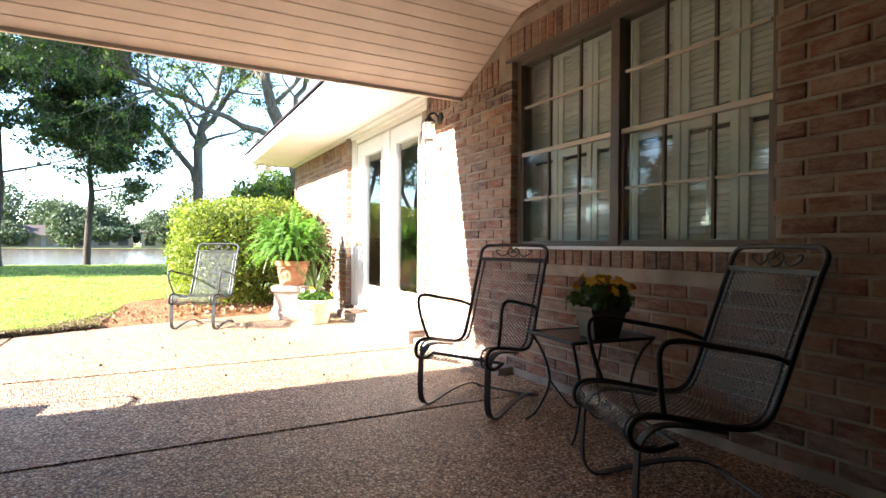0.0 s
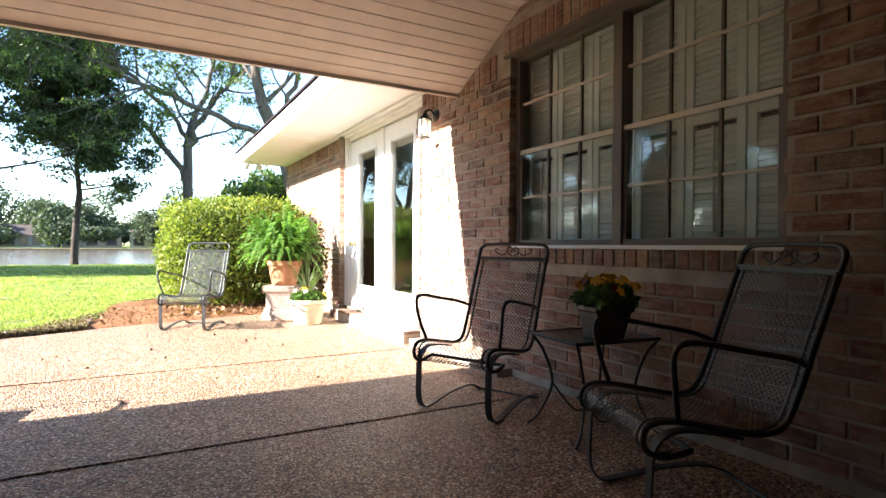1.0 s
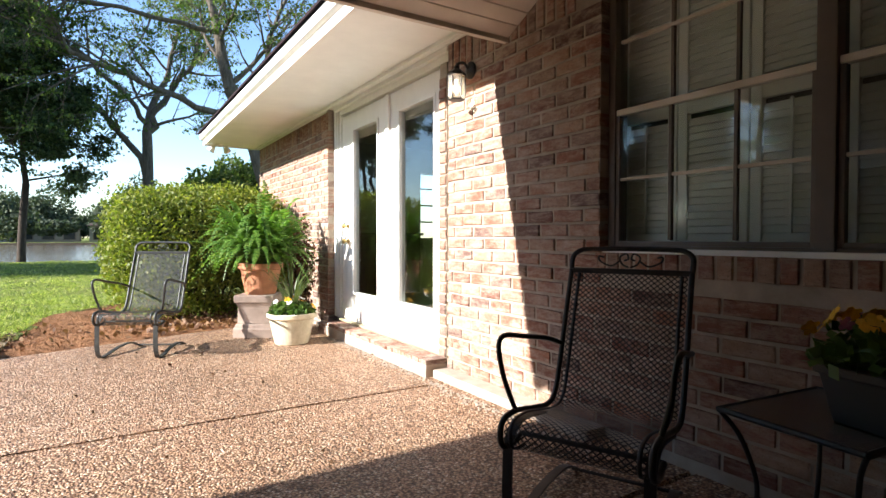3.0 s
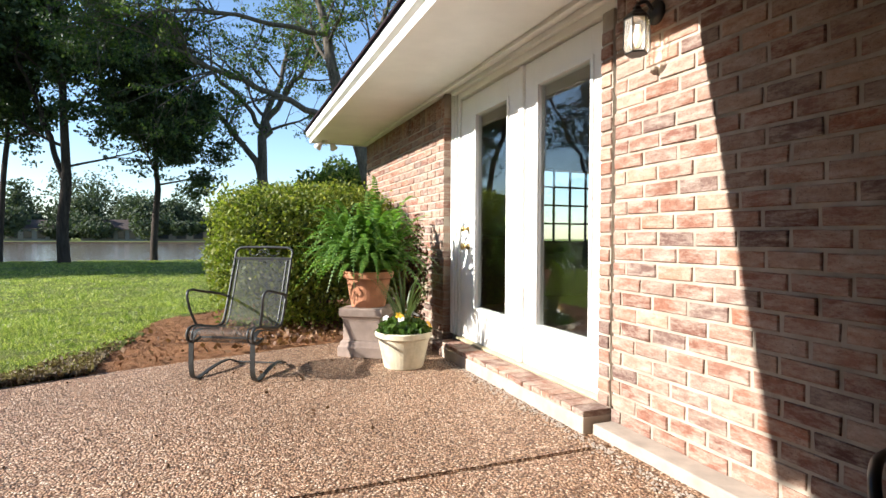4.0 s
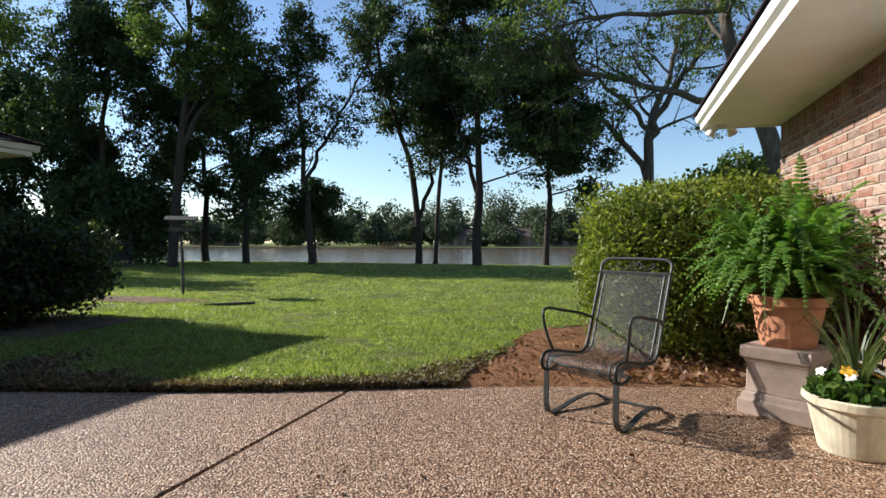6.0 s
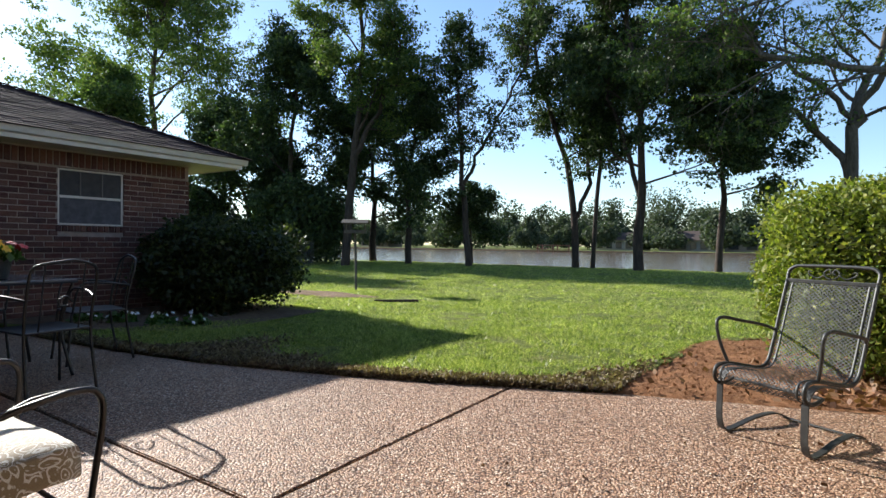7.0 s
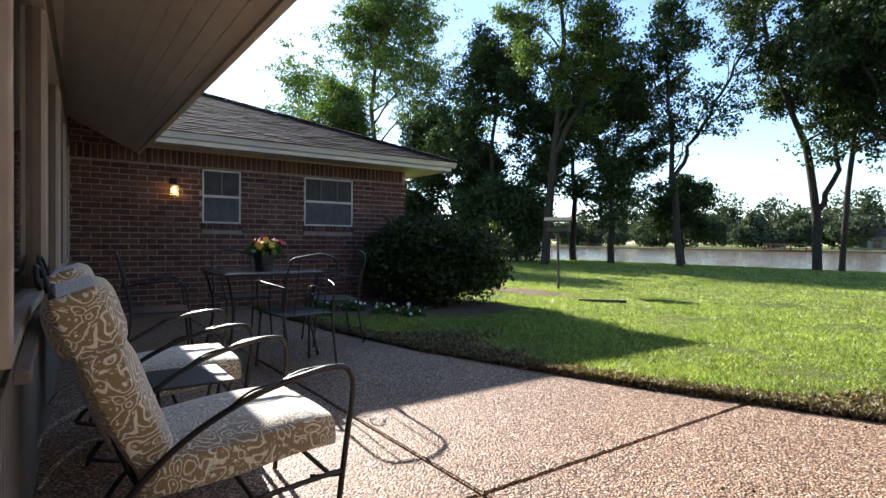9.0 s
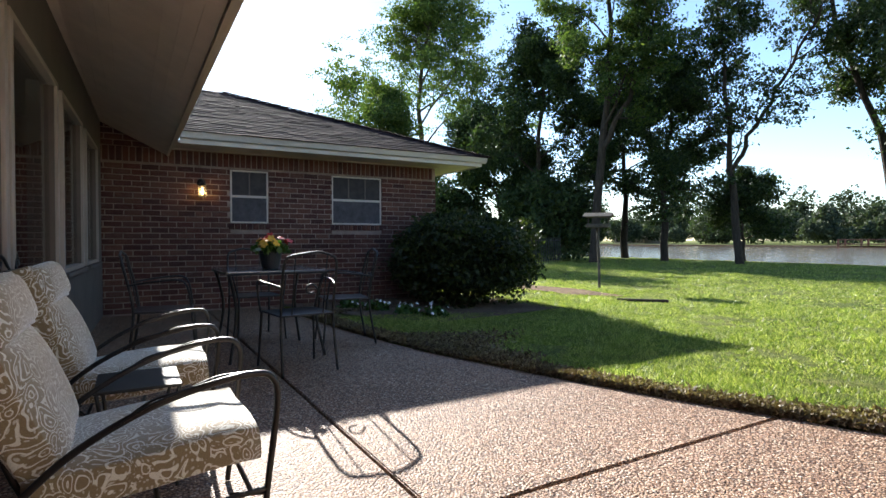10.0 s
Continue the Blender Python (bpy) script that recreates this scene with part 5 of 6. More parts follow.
def make_dining_set():
    t = thing("patio_table", "black iron patio table with pale-edged glass top", "table", m=pose(-3.72, 6.36, 0))
    part("tabletop", boxes((-0.42, -0.40, 0.722, 0.42, 0.40, 0.736), bevel=0.004), plain("frosted_table_glass", (0.12, 0.125, 0.125), 0.12, spec=0.8), t, "pale frosted glass top")
    part("rim", tubes(([(-0.42, -0.4, 0.715), (0.42, -0.4, 0.715)], 0.010), ([(0.42, -0.4, 0.715), (0.42, 0.4, 0.715)], 0.010), ([(0.42, 0.4, 0.715), (-0.42, 0.4, 0.715)], 0.010), ([(-0.42, 0.4, 0.715), (-0.42, -0.4, 0.715)], 0.010)), IRON, t)
    for sx in (-1, 1):
        for sy in (-1, 1):
            part("leg", tubes((arc([(sx * 0.4, sy * 0.38, 0.71), (sx * 0.34, sy * 0.32, 0.4), (sx * 0.4, sy * 0.38, 0.006)], 6), 0.012)), IRON, t, smooth=True)
    first = dining_chair(pose(-2.98, 6.42, 0, 0, 0, -84))
    copy_thing(first, pose(-3.7, 5.55, 0, 0, 0, 174))
    copy_thing(first, pose(-4.5, 6.4, 0, 0, 0, 95))
    copy_thing(first, pose(-3.85, 7.1, 0, 0, 0, -8))
    p = thing("flower_pot", "dark pot of red and yellow flowers on the patio table", "potted plant", m=pose(-3.62, 6.36, 0.738))
    part("pot", lathe([(0.06, 0), (0.07, 0.004), (0.095, 0.13), (0.105, 0.135), (0.105, 0.155), (0.09, 0.156), (0.08, 0.13)], 24), plain("dark_glazed_pot", (0.03, 0.03, 0.03), 0.4), p)
    flower_cluster(p, (0, 0, 0.14), 0.17, 0.11, 200, [(PETAL_R, 13, 0.036), (PETAL_Y, 10, 0.036)], 9, 0.045)


make_dining_set()


# ---- pots and plants by the doors ----
TERRACOTTA = plain("terracotta", (0.46, 0.20, 0.105), 0.85, vary=0.22, scale=9, bump=0.25)
STONE = plain("cast_stone", (0.36, 0.27, 0.22), 0.9, vary=0.2, scale=8, bump=0.3)
AGED_WHITE = plain("aged_whitewash_clay", (0.56, 0.50, 0.36), 0.85, vary=0.28, scale=7, bump=0.3)


def make_plinth():
    p = thing("plinth", "square pinkish cast-stone garden plinth", "pedestal", m=pose(2.25, 8.72, 0, 0, 0, -35))
    def ring(bm, prof):
        rows = [[bm.verts.new((sx * r, sy * r, z)) for sx, sy in ((-1, -1), (1, -1), (1, 1), (-1, 1))] for r, z in prof]
        for a, b in zip(rows, rows[1:]):
            for k in range(4):
                bm.faces.new((a[k], a[(k + 1) % 4], b[(k + 1) % 4], b[k]))
        bm.faces.new(rows[0][::-1])
        bm.faces.new(rows[-1])
        bmesh.ops.bevel(bm, geom=[e for e in bm.edges], offset=0.004, segments=1, affect="EDGES")
        return bm
    part("base", ring(bmesh.new(), [(0.20, 0.0), (0.20, 0.085), (0.188, 0.095), (0.182, 0.125), (0.172, 0.135)]), STONE, p)
    part("shaft", ring(bmesh.new(), [(0.17, 0.1355), (0.165, 0.15), (0.163, 0.29), (0.168, 0.31)]), STONE, p)
    part("capital", ring(bmesh.new(), [(0.17, 0.3105), (0.176, 0.33), (0.192, 0.34), (0.192, 0.40), (0.186, 0.41)]), STONE, p)


def make_fern():
    p = thing("fern_pot", "terracotta pot with a lush green fern on the plinth", "potted plant", m=pose(2.25, 8.72, 0.41))
    part("pot", lathe([(0.14, 0), (0.146, 0.01), (0.188, 0.235), (0.195, 0.24), (0.215, 0.25), (0.218, 0.30), (0.205, 0.305), (0.185, 0.28)], 36), TERRACOTTA, p, "weathered terracotta pot", smooth=False)
    for k in range(5):
        a = 2 * math.pi * k / 5
        b = a + 2 * math.pi / 5
        run = [((0.186 - 0.03 * math.sin(math.pi * t)) * math.cos(a + (b - a) * t) * 1.0, (0.186 - 0.03 * math.sin(math.pi * t)) * math.sin(a + (b - a) * t), 0.22 - 0.1 * math.sin(math.pi * t)) for t in np.linspace(0, 1, 10)]
        part("swag", tubes((run, 0.009), sides=6), TERRACOTTA, p, smooth=True)
    rng = np.random.default_rng(8)
    vs, fs = [], []
    for k in range(300):
        a = rng.uniform(0, 2 * math.pi)
        up_right = rng.random()
        ln = 0.38 + 0.34 * rng.random()
        rise = 0.35 + 0.8 * up_right ** 1.1
        droop = rng.uniform(0.05, 0.6)
        n = 26
        d = Vector((math.cos(a), math.sin(a), 0))
        side = Vector((-math.sin(a), math.cos(a), 0))
        curl = rng.uniform(-0.25, 0.25)
        pts = []
        for i in range(n + 1):
            t = i / n
            pts.append(Vector((0, 0, 0.27)) + d * (0.04 + ln * t * (1 - 0.12 * t) * (1.12 - 0.42 * up_right)) + side * curl * ln * t * t + Vector((0, 0, rise * ln * 2.0 * t * (1 - 0.45 * t) - droop * ln * t ** 3 * 1.3)))
        for i in range(1, n):
            q, w = pts[i], (pts[i + 1] - pts[i - 1]).normalized()
            s = w.cross(Vector((0, 0, 1))).normalized()
            up = s.cross(w)
            L = 0.046 * math.sin(math.pi * min(1, (i / n) * 0.9 + 0.12)) ** 0.8 * rng.uniform(0.85, 1.1)
            for sg in (-1, 1):
                tip = q + s * sg * L + w * L * 0.35 - up * L * 0.25
                i0 = len(vs)
                vs += [tuple(q - w * 0.007), tuple(q + s * sg * L * 0.5 + w * L * 0.05 - up * L * 0.08 - w * 0.006), tuple(tip), tuple(q + s * sg * L * 0.5 + w * (L * 0.3 + 0.006) - up * L * 0.08), tuple(q + w * 0.006)]
                fs.append((i0, i0 + 1, i0 + 2, i0 + 3, i0 + 4))
        if k % 2 == 0:
            i0 = len(vs)
            for q in pts:
                vs += [tuple(q + side * 0.002), tuple(q - side * 0.002)]
            fs += [(i0 + 2 * i, i0 + 2 * i + 1, i0 + 2 * i + 3, i0 + 2 * i + 2) for i in range(n)]
    soup("fronds", vs, fs, leaf_material("fern_leaf", (0.06, 0.14, 0.025), (0.11, 0.22, 0.04), (0.20, 0.30, 0.07), 0.4, 0.4), p)["label"] = "bright green arching fern fronds"


def blades(parent, name, n, base_r, length, width, spread, material, seed, z=0.0):
    """Strap leaves that arch out from one tuft."""
    rng = np.random.default_rng(seed)
    vs, fs = [], []
    for _ in range(n):
        a, ln = rng.uniform(0, 2 * math.pi), length * rng.uniform(0.55, 1.1)
        d = Vector((math.cos(a), math.sin(a), 0))
        s = Vector((-math.sin(a), math.cos(a), 0))
        out, bend = spread * rng.uniform(0.2, 1.0), rng.uniform(0.0, 0.5)
        o = d * base_r * rng.uniform(0, 1)
        i0, m = len(vs), 7
        for i in range(m + 1):
            t = i / m
            c = o + d * ln * out * t * t * 1.0 + Vector((0, 0, z + ln * (t - bend * t ** 3 * 0.8)))
            w = width * (1 - t ** 2.5) * 0.5 + 0.0006
            vs += [tuple(c - s * w), tuple(c + s * w)]
        fs += [(i0 + 2 * i, i0 + 2 * i + 1, i0 + 2 * i + 3, i0 + 2 * i + 2) for i in range(m)]
    return soup(name, vs, fs, material, parent)


def make_white_pot():
    p = thing("white_planter", "mossy whitewashed clay planter with yellow and white pansies", "potted plant", m=pose(2.39, 8.15, 0))
    part("pot", lathe([(0.145, 0), (0.152, 0.008), (0.20, 0.225), (0.21, 0.232), (0.222, 0.24), (0.224, 0.275), (0.212, 0.282), (0.19, 0.262)], 40), AGED_WHITE, p)
    part("soil", lathe([(0.195, 0.25), (0.1, 0.262), (0.01, 0.266)], 20), DIRT, p)
    flower_cluster(p, (0, 0, 0.26), 0.215, 0.13, 760, [(PETAL_Y, 6, 0.036), (PETAL_W, 11, 0.03)], 15, 0.036)
    blades(p, "iris_leaves", 60, 0.06, 0.60, 0.012, 0.7, leaf_material("iris_leaf", (0.05, 0.08, 0.03), (0.09, 0.125, 0.05), (0.15, 0.17, 0.08), 0.3, 0.45), 4, 0.25)["label"] = "tall grey-green strap leaves"


def make_stick_shrub():
    p = thing("reddish_shrub", "thin upright shrub with dry reddish leaves against the wall", "shrub", m=pose(2.72, 8.98, 0))
    rng = random.Random(6)
    runs, tips = [], []
    for k in range(16):
        a, r = rng.uniform(0, 6.28), rng.uniform(0.02, 0.14)
        h = rng.uniform(0.6, 1.15)
        pts = arc([(r * math.cos(a) * 0.5, r * math.sin(a) * 0.5, 0), (r * math.cos(a), r * math.sin(a), h * 0.5), (r * math.cos(a) * 1.4, r * math.sin(a) * 1.3, h)], 4)
        runs.append((pts, 0.004))
        for q in pts[2:]:
            for _ in range(16):
                tips.append((q.x + rng.gauss(0, 0.03), q.y + rng.gauss(0, 0.03), q.z + rng.gauss(0, 0.035)))
    part("stems", tubes(*runs, sides=5), BARK, p)
    leaf_soup("leaves", np.array(tips), 0.024, leaf_material("red_dry_leaf", (0.06, 0.025, 0.015), (0.13, 0.05, 0.03), (0.16, 0.11, 0.05), 0.3), p, np.random.default_rng(2), long=2.2)


make_plinth()
make_fern()
make_white_pot()
make_stick_shrub()


# ---- hedge and bushes ----
def shrub(name, label, at, radius, height, n, leaf, material, seed, boxy=4.0, lump=0.12, bare=0.25):
    """A clipped shrub: twigs inside, a heart of dark leaves that paints inner shade, and a deep coat of single leaves.
    """
    s = thing(name, label, "hedge" if boxy > 3 else "bush", m=pose(*at))
    rng = np.random.default_rng(seed)
    rx, ry = radius
    d = rng.normal(size=(n, 3))
    d /= np.linalg.norm(d, axis=1, keepdims=True)
    k = (np.abs(d) ** boxy).sum(1) ** (-1 / boxy)
    lumps = 1 + lump * (np.sin(d[:, 0] * 7 + seed) * np.sin(d[:, 1] * 6 + 1) + 0.7 * np.sin(d[:, 2] * 9 + d[:, 0] * 5)) + 0.05 * rng.normal(size=n)
    depth = 1 - 0.30 * rng.random(n) ** 1.6
    p = d * (k * lumps * depth)[:, None]
    c = np.stack([p[:, 0] * rx, p[:, 1] * ry, height / 2 + p[:, 2] * height / 2], -1)
    keep = (c[:, 2] > 0.03) & ((c[:, 2] > bare * height) | (rng.random(n) < 0.45))
    leaf_soup("leaves", c[keep], leaf, material, s, rng, long=1.7)
    # Oversized dark leaves stand in for the shade inside the shrub.
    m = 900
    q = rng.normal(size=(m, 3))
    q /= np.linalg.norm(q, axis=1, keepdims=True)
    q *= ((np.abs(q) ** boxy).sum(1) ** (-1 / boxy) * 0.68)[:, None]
    leaf_soup("inner_leaves", np.stack([q[:, 0] * rx, q[:, 1] * ry, height * (0.54 + 0.46 * q[:, 2])], -1), leaf * 5, LEAF_SHADED_BUSH, s, rng, long=1.2)
    r2 = random.Random(seed)
    runs = []
    for _ in range(26):
        a, r = r2.uniform(0, 6.28), r2.uniform(0.3, 0.85)
        runs.append((arc([(0.35 * rx * math.cos(a) * r, 0.35 * ry * math.sin(a) * r, -0.03), (0.6 * rx * math.cos(a) * r, 0.6 * ry * math.sin(a) * r, height * 0.3), (rx * math.cos(a) * r * 0.95, ry * math.sin(a) * r * 0.95, height * 0.7)], 4), 0.010))
    part("woody_frame", tubes(*runs, sides=5), BARK, s)
    return s


shrub("hedge", "rounded yellow-green clipped hedge at the house corner", (1.98, 10.75, 0), (1.0, 0.98), 1.56, 62000, 0.026, LEAF_HEDGE, 3, 4.5, 0.05)
shrub("bush", "broad evergreen bush at the corner of the wing, leaves toned for shade", (-5.95, 9.75, 0), (1.12, 1.0), 1.38, 22000, 0.04, LEAF_SHADED_BUSH, 7, 2.4, 0.10, 0.2)
shrub("far_bush", "round green shrub beyond the hedge", (5.2, 24.0, -0.06), (2.0, 2.0), 3.7, 14000, 0.10, LEAF_LIT, 9, 2.2, 0.12, 0.1)


def make_low_flowers():
    for k, (x, y) in enumerate(((-6.2, 8.05), (-5.75, 8.25), (-5.2, 8.45), (-4.75, 8.6))):
        f = thing("bedding_plant", "low bedding plant with small pale flowers along the wing", "plant", "bedding plants by the wing", pose(x, y, 0.0))
        flower_cluster(f, (0, 0, 0.0), 0.20, 0.16, 170, [(PETAL_W, 9, 0.022)], 40 + k, 0.05)


make_low_flowers()


# ---- trees ----
def tree(name, label, at, height, radius, crown_low, seed, bark, leaf_mat, n_leaf, leaf, lean=(0, 0), forks=8, crown_r=3.5, fork_at=0.35, clump=0.28, mains=(), droop=0.0, kids=4):
    """A tapered trunk, limbs that part down to fine twigs, and leaves round the twigs. mains: further limbs as (radius, corners)."""
    t = thing(name, label, "tree", m=pose(at[0], at[1], at[2]))
    rng = random.Random(seed)
    bm = bmesh.new()
    tips = []

    def sprout(pts, rs, length, level):
        if level > 3:
            return
        count = kids + rng.choice((0, 1)) if level == 1 else (rng.choice((3, 4)) if level == 2 else rng.choice((2, 3)))
        n = len(pts) - 1
        for k in range(count):
            f = min(0.99, 0.28 + 0.72 * (k + rng.uniform(0.2, 0.9)) / count) * n
            j = int(f)
            v = (pts[j + 1] - pts[j]).normalized()
            p = pts[j].lerp(pts[j + 1], f - j)
            side = Matrix.Rotation(rng.uniform(0, 2 * math.pi), 3, v) @ v.orthogonal().normalized()
            tilt = rng.uniform(0.45, 1.0)
            limb(p, v * math.cos(tilt) + side * math.sin(tilt), length * rng.uniform(0.42, 0.68), rs[j] * rng.uniform(0.42, 0.62), level + 1)

    def limb(p, d, length, r, level):
        n = 6 if level < 2 else 4
        r = max(r, 0.009)
        pts, rs, q, v = [p.copy()], [r], p.copy(), d.normalized()
        for i in range(n):
            v = (v + Vector((rng.gauss(0, 0.15), rng.gauss(0, 0.15), rng.gauss(0.05 - (droop if level > 1 else 0), 0.1)))).normalized()
            q = q + v * length / n
            pts.append(q.copy())
            rs.append(max(0.006, r * (1 - 0.68 * (i + 1) / n)))
        tube(bm, pts, rs, (7, 6, 4, 3, 3)[level], caps=False)
        if level >= 3:
            tips.extend(pts[1:])
        elif level == 2:
            tips.extend(pts[2:])
        elif level == 1:
            tips.extend(pts[2:])
        if level:
            sprout(pts, rs, length, level)
        else:
            for k in range(forks):
                f = 0.02 + 0.93 * k / max(forks - 1, 1)
                j = min(int(f * n), n - 1)
                w = pts[j].lerp(pts[j + 1], f * n - j)
                a = 2.4 * k + rng.uniform(-0.5, 0.5)
                tilt = 1.02 - 0.5 * f + 2.4 * droop + rng.uniform(-0.15, 0.15)
                dd = Vector((math.cos(a) * math.sin(tilt), math.sin(a) * math.sin(tilt), math.cos(tilt)))
                limb(w, dd, crown_r * (1.0 - 0.45 * f) * rng.uniform(0.85, 1.15), rs[j] * rng.uniform(0.32, 0.5), 1)
            sprout(pts[3:], rs[3:], crown_r * 0.7, 1)

    h0 = height * fork_at
    tr = [Vector((0, 0, -0.25)), Vector((0, 0, 0.05)), Vector((lean[0] * 0.25 + rng.gauss(0, 0.05), lean[1] * 0.25, h0 * 0.4)), Vector((lean[0] * 0.6, lean[1] * 0.6 + rng.gauss(0, 0.05), h0 * 0.75)), Vector((lean[0], lean[1], h0))]
    pts = arc(tr, 4)
    tube(bm, pts, [radius * (1.4, 1.3, 1.22, 1.15, 1.1)[i] if i < 5 else radius * (1.05 - 0.25 * i / len(pts)) for i in range(len(pts))], 10, caps=False)
    limb(pts[-1], Vector((lean[0] * 0.2, lean[1] * 0.2, 1.0)), height - h0, radius * 0.74, 0)
    for r, corners in mains:
        run = arc([Vector(c) for c in corners], 4)
        run = run[:1] + [q + Vector((rng.gauss(0, 0.07), rng.gauss(0, 0.07), rng.gauss(0, 0.06))) for q in run[1:]]
        rs = [r * (1 - 0.7 * i / len(run)) for i in range(len(run))]
        tube(bm, run, rs, 7, caps=False)
        size = sum((q - p).length for p, q in zip(run, run[1:]))
        for a, b in ((0, len(run)), (len(run) // 4, len(run)), (len(run) // 2, len(run))):
            sprout(run[a:b], rs[a:b], size * 0.45, 1)
    part("trunk", bm, bark, t, smooth=True)
    T = np.array([tuple(p) for p in tips])
    nr = np.random.default_rng(seed)
    # sprays of leaves at the twigs, with gaps between the sprays
    spray = 18
    sprays = int(n_leaf * 1.9 / spray)
    w = np.exp(0.7 * nr.normal(size=len(T)))
    heart = T[nr.choice(len(T), sprays, p=w / w.sum())] + nr.normal(size=(sprays, 3)) * clump * np.array([0.6, 0.6, 0.45])
    reach = leaf * 1.15 * nr.uniform(0.6, 1.5, (sprays, 1))
    c = (np.repeat(heart, spray, 0) + nr.normal(size=(sprays * spray, 3)) * np.repeat(reach, spray, 0) * np.array([1.15, 1.15, 0.6]))
    leaf = leaf * 0.72
    c = c[c[:, 2] > crown_low]
    leaf_soup("crown", c, leaf, leaf_mat, t, nr, droop=0.5, long=1.6)
    return t


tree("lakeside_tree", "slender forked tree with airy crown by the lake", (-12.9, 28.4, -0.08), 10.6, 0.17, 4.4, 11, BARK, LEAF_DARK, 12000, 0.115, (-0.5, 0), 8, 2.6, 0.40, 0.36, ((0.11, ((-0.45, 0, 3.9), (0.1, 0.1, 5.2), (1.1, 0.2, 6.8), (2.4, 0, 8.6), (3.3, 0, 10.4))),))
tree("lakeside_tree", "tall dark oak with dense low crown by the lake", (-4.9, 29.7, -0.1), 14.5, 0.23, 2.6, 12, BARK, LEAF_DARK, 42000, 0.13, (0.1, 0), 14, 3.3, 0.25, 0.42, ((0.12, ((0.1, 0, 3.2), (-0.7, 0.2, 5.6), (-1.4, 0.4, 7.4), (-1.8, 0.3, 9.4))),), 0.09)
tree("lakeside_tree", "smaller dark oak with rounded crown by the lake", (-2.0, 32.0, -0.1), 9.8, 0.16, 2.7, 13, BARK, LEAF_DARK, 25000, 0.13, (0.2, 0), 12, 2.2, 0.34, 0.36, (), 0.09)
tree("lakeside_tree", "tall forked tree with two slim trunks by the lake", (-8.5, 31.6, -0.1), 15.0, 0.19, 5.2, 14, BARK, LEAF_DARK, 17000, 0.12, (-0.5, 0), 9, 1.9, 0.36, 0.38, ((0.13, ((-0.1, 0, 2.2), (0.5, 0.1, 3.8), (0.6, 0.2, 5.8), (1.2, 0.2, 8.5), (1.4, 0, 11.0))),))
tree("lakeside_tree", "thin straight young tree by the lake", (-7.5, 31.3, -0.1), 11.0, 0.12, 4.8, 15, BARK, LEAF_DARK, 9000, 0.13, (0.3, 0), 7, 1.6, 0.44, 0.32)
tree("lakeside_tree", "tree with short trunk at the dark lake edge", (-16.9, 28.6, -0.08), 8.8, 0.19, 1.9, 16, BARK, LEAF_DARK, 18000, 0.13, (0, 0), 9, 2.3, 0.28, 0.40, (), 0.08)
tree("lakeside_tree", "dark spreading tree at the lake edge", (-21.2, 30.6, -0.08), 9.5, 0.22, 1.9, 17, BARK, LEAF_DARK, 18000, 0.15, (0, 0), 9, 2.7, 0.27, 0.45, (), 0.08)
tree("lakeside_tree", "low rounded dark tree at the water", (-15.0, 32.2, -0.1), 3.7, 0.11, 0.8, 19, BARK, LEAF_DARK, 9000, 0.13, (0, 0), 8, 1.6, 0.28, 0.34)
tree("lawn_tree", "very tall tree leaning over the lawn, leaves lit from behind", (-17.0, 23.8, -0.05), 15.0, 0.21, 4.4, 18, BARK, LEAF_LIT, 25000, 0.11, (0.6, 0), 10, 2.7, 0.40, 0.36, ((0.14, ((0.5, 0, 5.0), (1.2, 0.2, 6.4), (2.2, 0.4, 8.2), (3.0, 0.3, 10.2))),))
tree("bare_limbed_tree", "grey-barked tree with open, half-bare limbs", (2.7, 31.0, -0.1), 13.0, 0.25, 5.6, 24, BARK_GREY, LEAF_LIT, 9500, 0.10, (-0.05, 0), 8, 3.2, 0.45, 0.30,
     ((0.17, ((-0.1, 0, 3.9), (-0.9, 0.1, 5.6), (-2.3, 0.2, 7.0), (-3.6, 0, 7.9))), (0.18, ((0, 0, 5.8), (0.6, 0, 7.2), (1.6, -0.3, 8.8), (2.4, -0.5, 11.0))), (0.12, ((-0.1, 0, 6.2), (-1.3, -0.8, 7.6), (-3.2, -1.4, 9.0), (-5.0, -1.6, 9.6)))))
tree("leaning_tree", "big leaning tree with long half-bare limbs behind the house", (6.1, 22.0, -0.05), 11.5, 0.27, 3.6, 26, BARK_PALE, LEAF_LIT, 11500, 0.085, (-1.6, 0), 8, 2.8, 0.51, 0.28,
     ((0.13, ((-0.9, 0, 4.2), (-2.2, -0.2, 5.05), (-4.0, -0.5, 5.55), (-5.8, -0.8, 6.1), (-7.2, -1.0, 7.9))), (0.12, ((-0.9, 0, 4.9), (-0.6, 0, 6.4), (-0.3, -0.4, 8.0), (0.4, -0.6, 10.0))), (0.09, ((-2.0, -0.1, 7.6), (-3.6, -0.6, 7.5), (-5.6, -1.0, 7.4), (-7.6, -1.2, 7.0)))), 0.06, 5)
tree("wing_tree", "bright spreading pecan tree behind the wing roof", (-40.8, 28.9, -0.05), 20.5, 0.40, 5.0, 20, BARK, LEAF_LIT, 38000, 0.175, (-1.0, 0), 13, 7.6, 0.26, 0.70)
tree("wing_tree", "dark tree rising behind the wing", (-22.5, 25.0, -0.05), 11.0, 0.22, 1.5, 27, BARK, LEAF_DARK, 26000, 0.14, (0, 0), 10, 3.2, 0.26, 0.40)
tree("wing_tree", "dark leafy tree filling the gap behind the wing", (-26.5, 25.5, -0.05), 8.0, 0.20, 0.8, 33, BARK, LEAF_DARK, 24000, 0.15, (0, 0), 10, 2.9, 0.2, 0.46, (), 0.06)
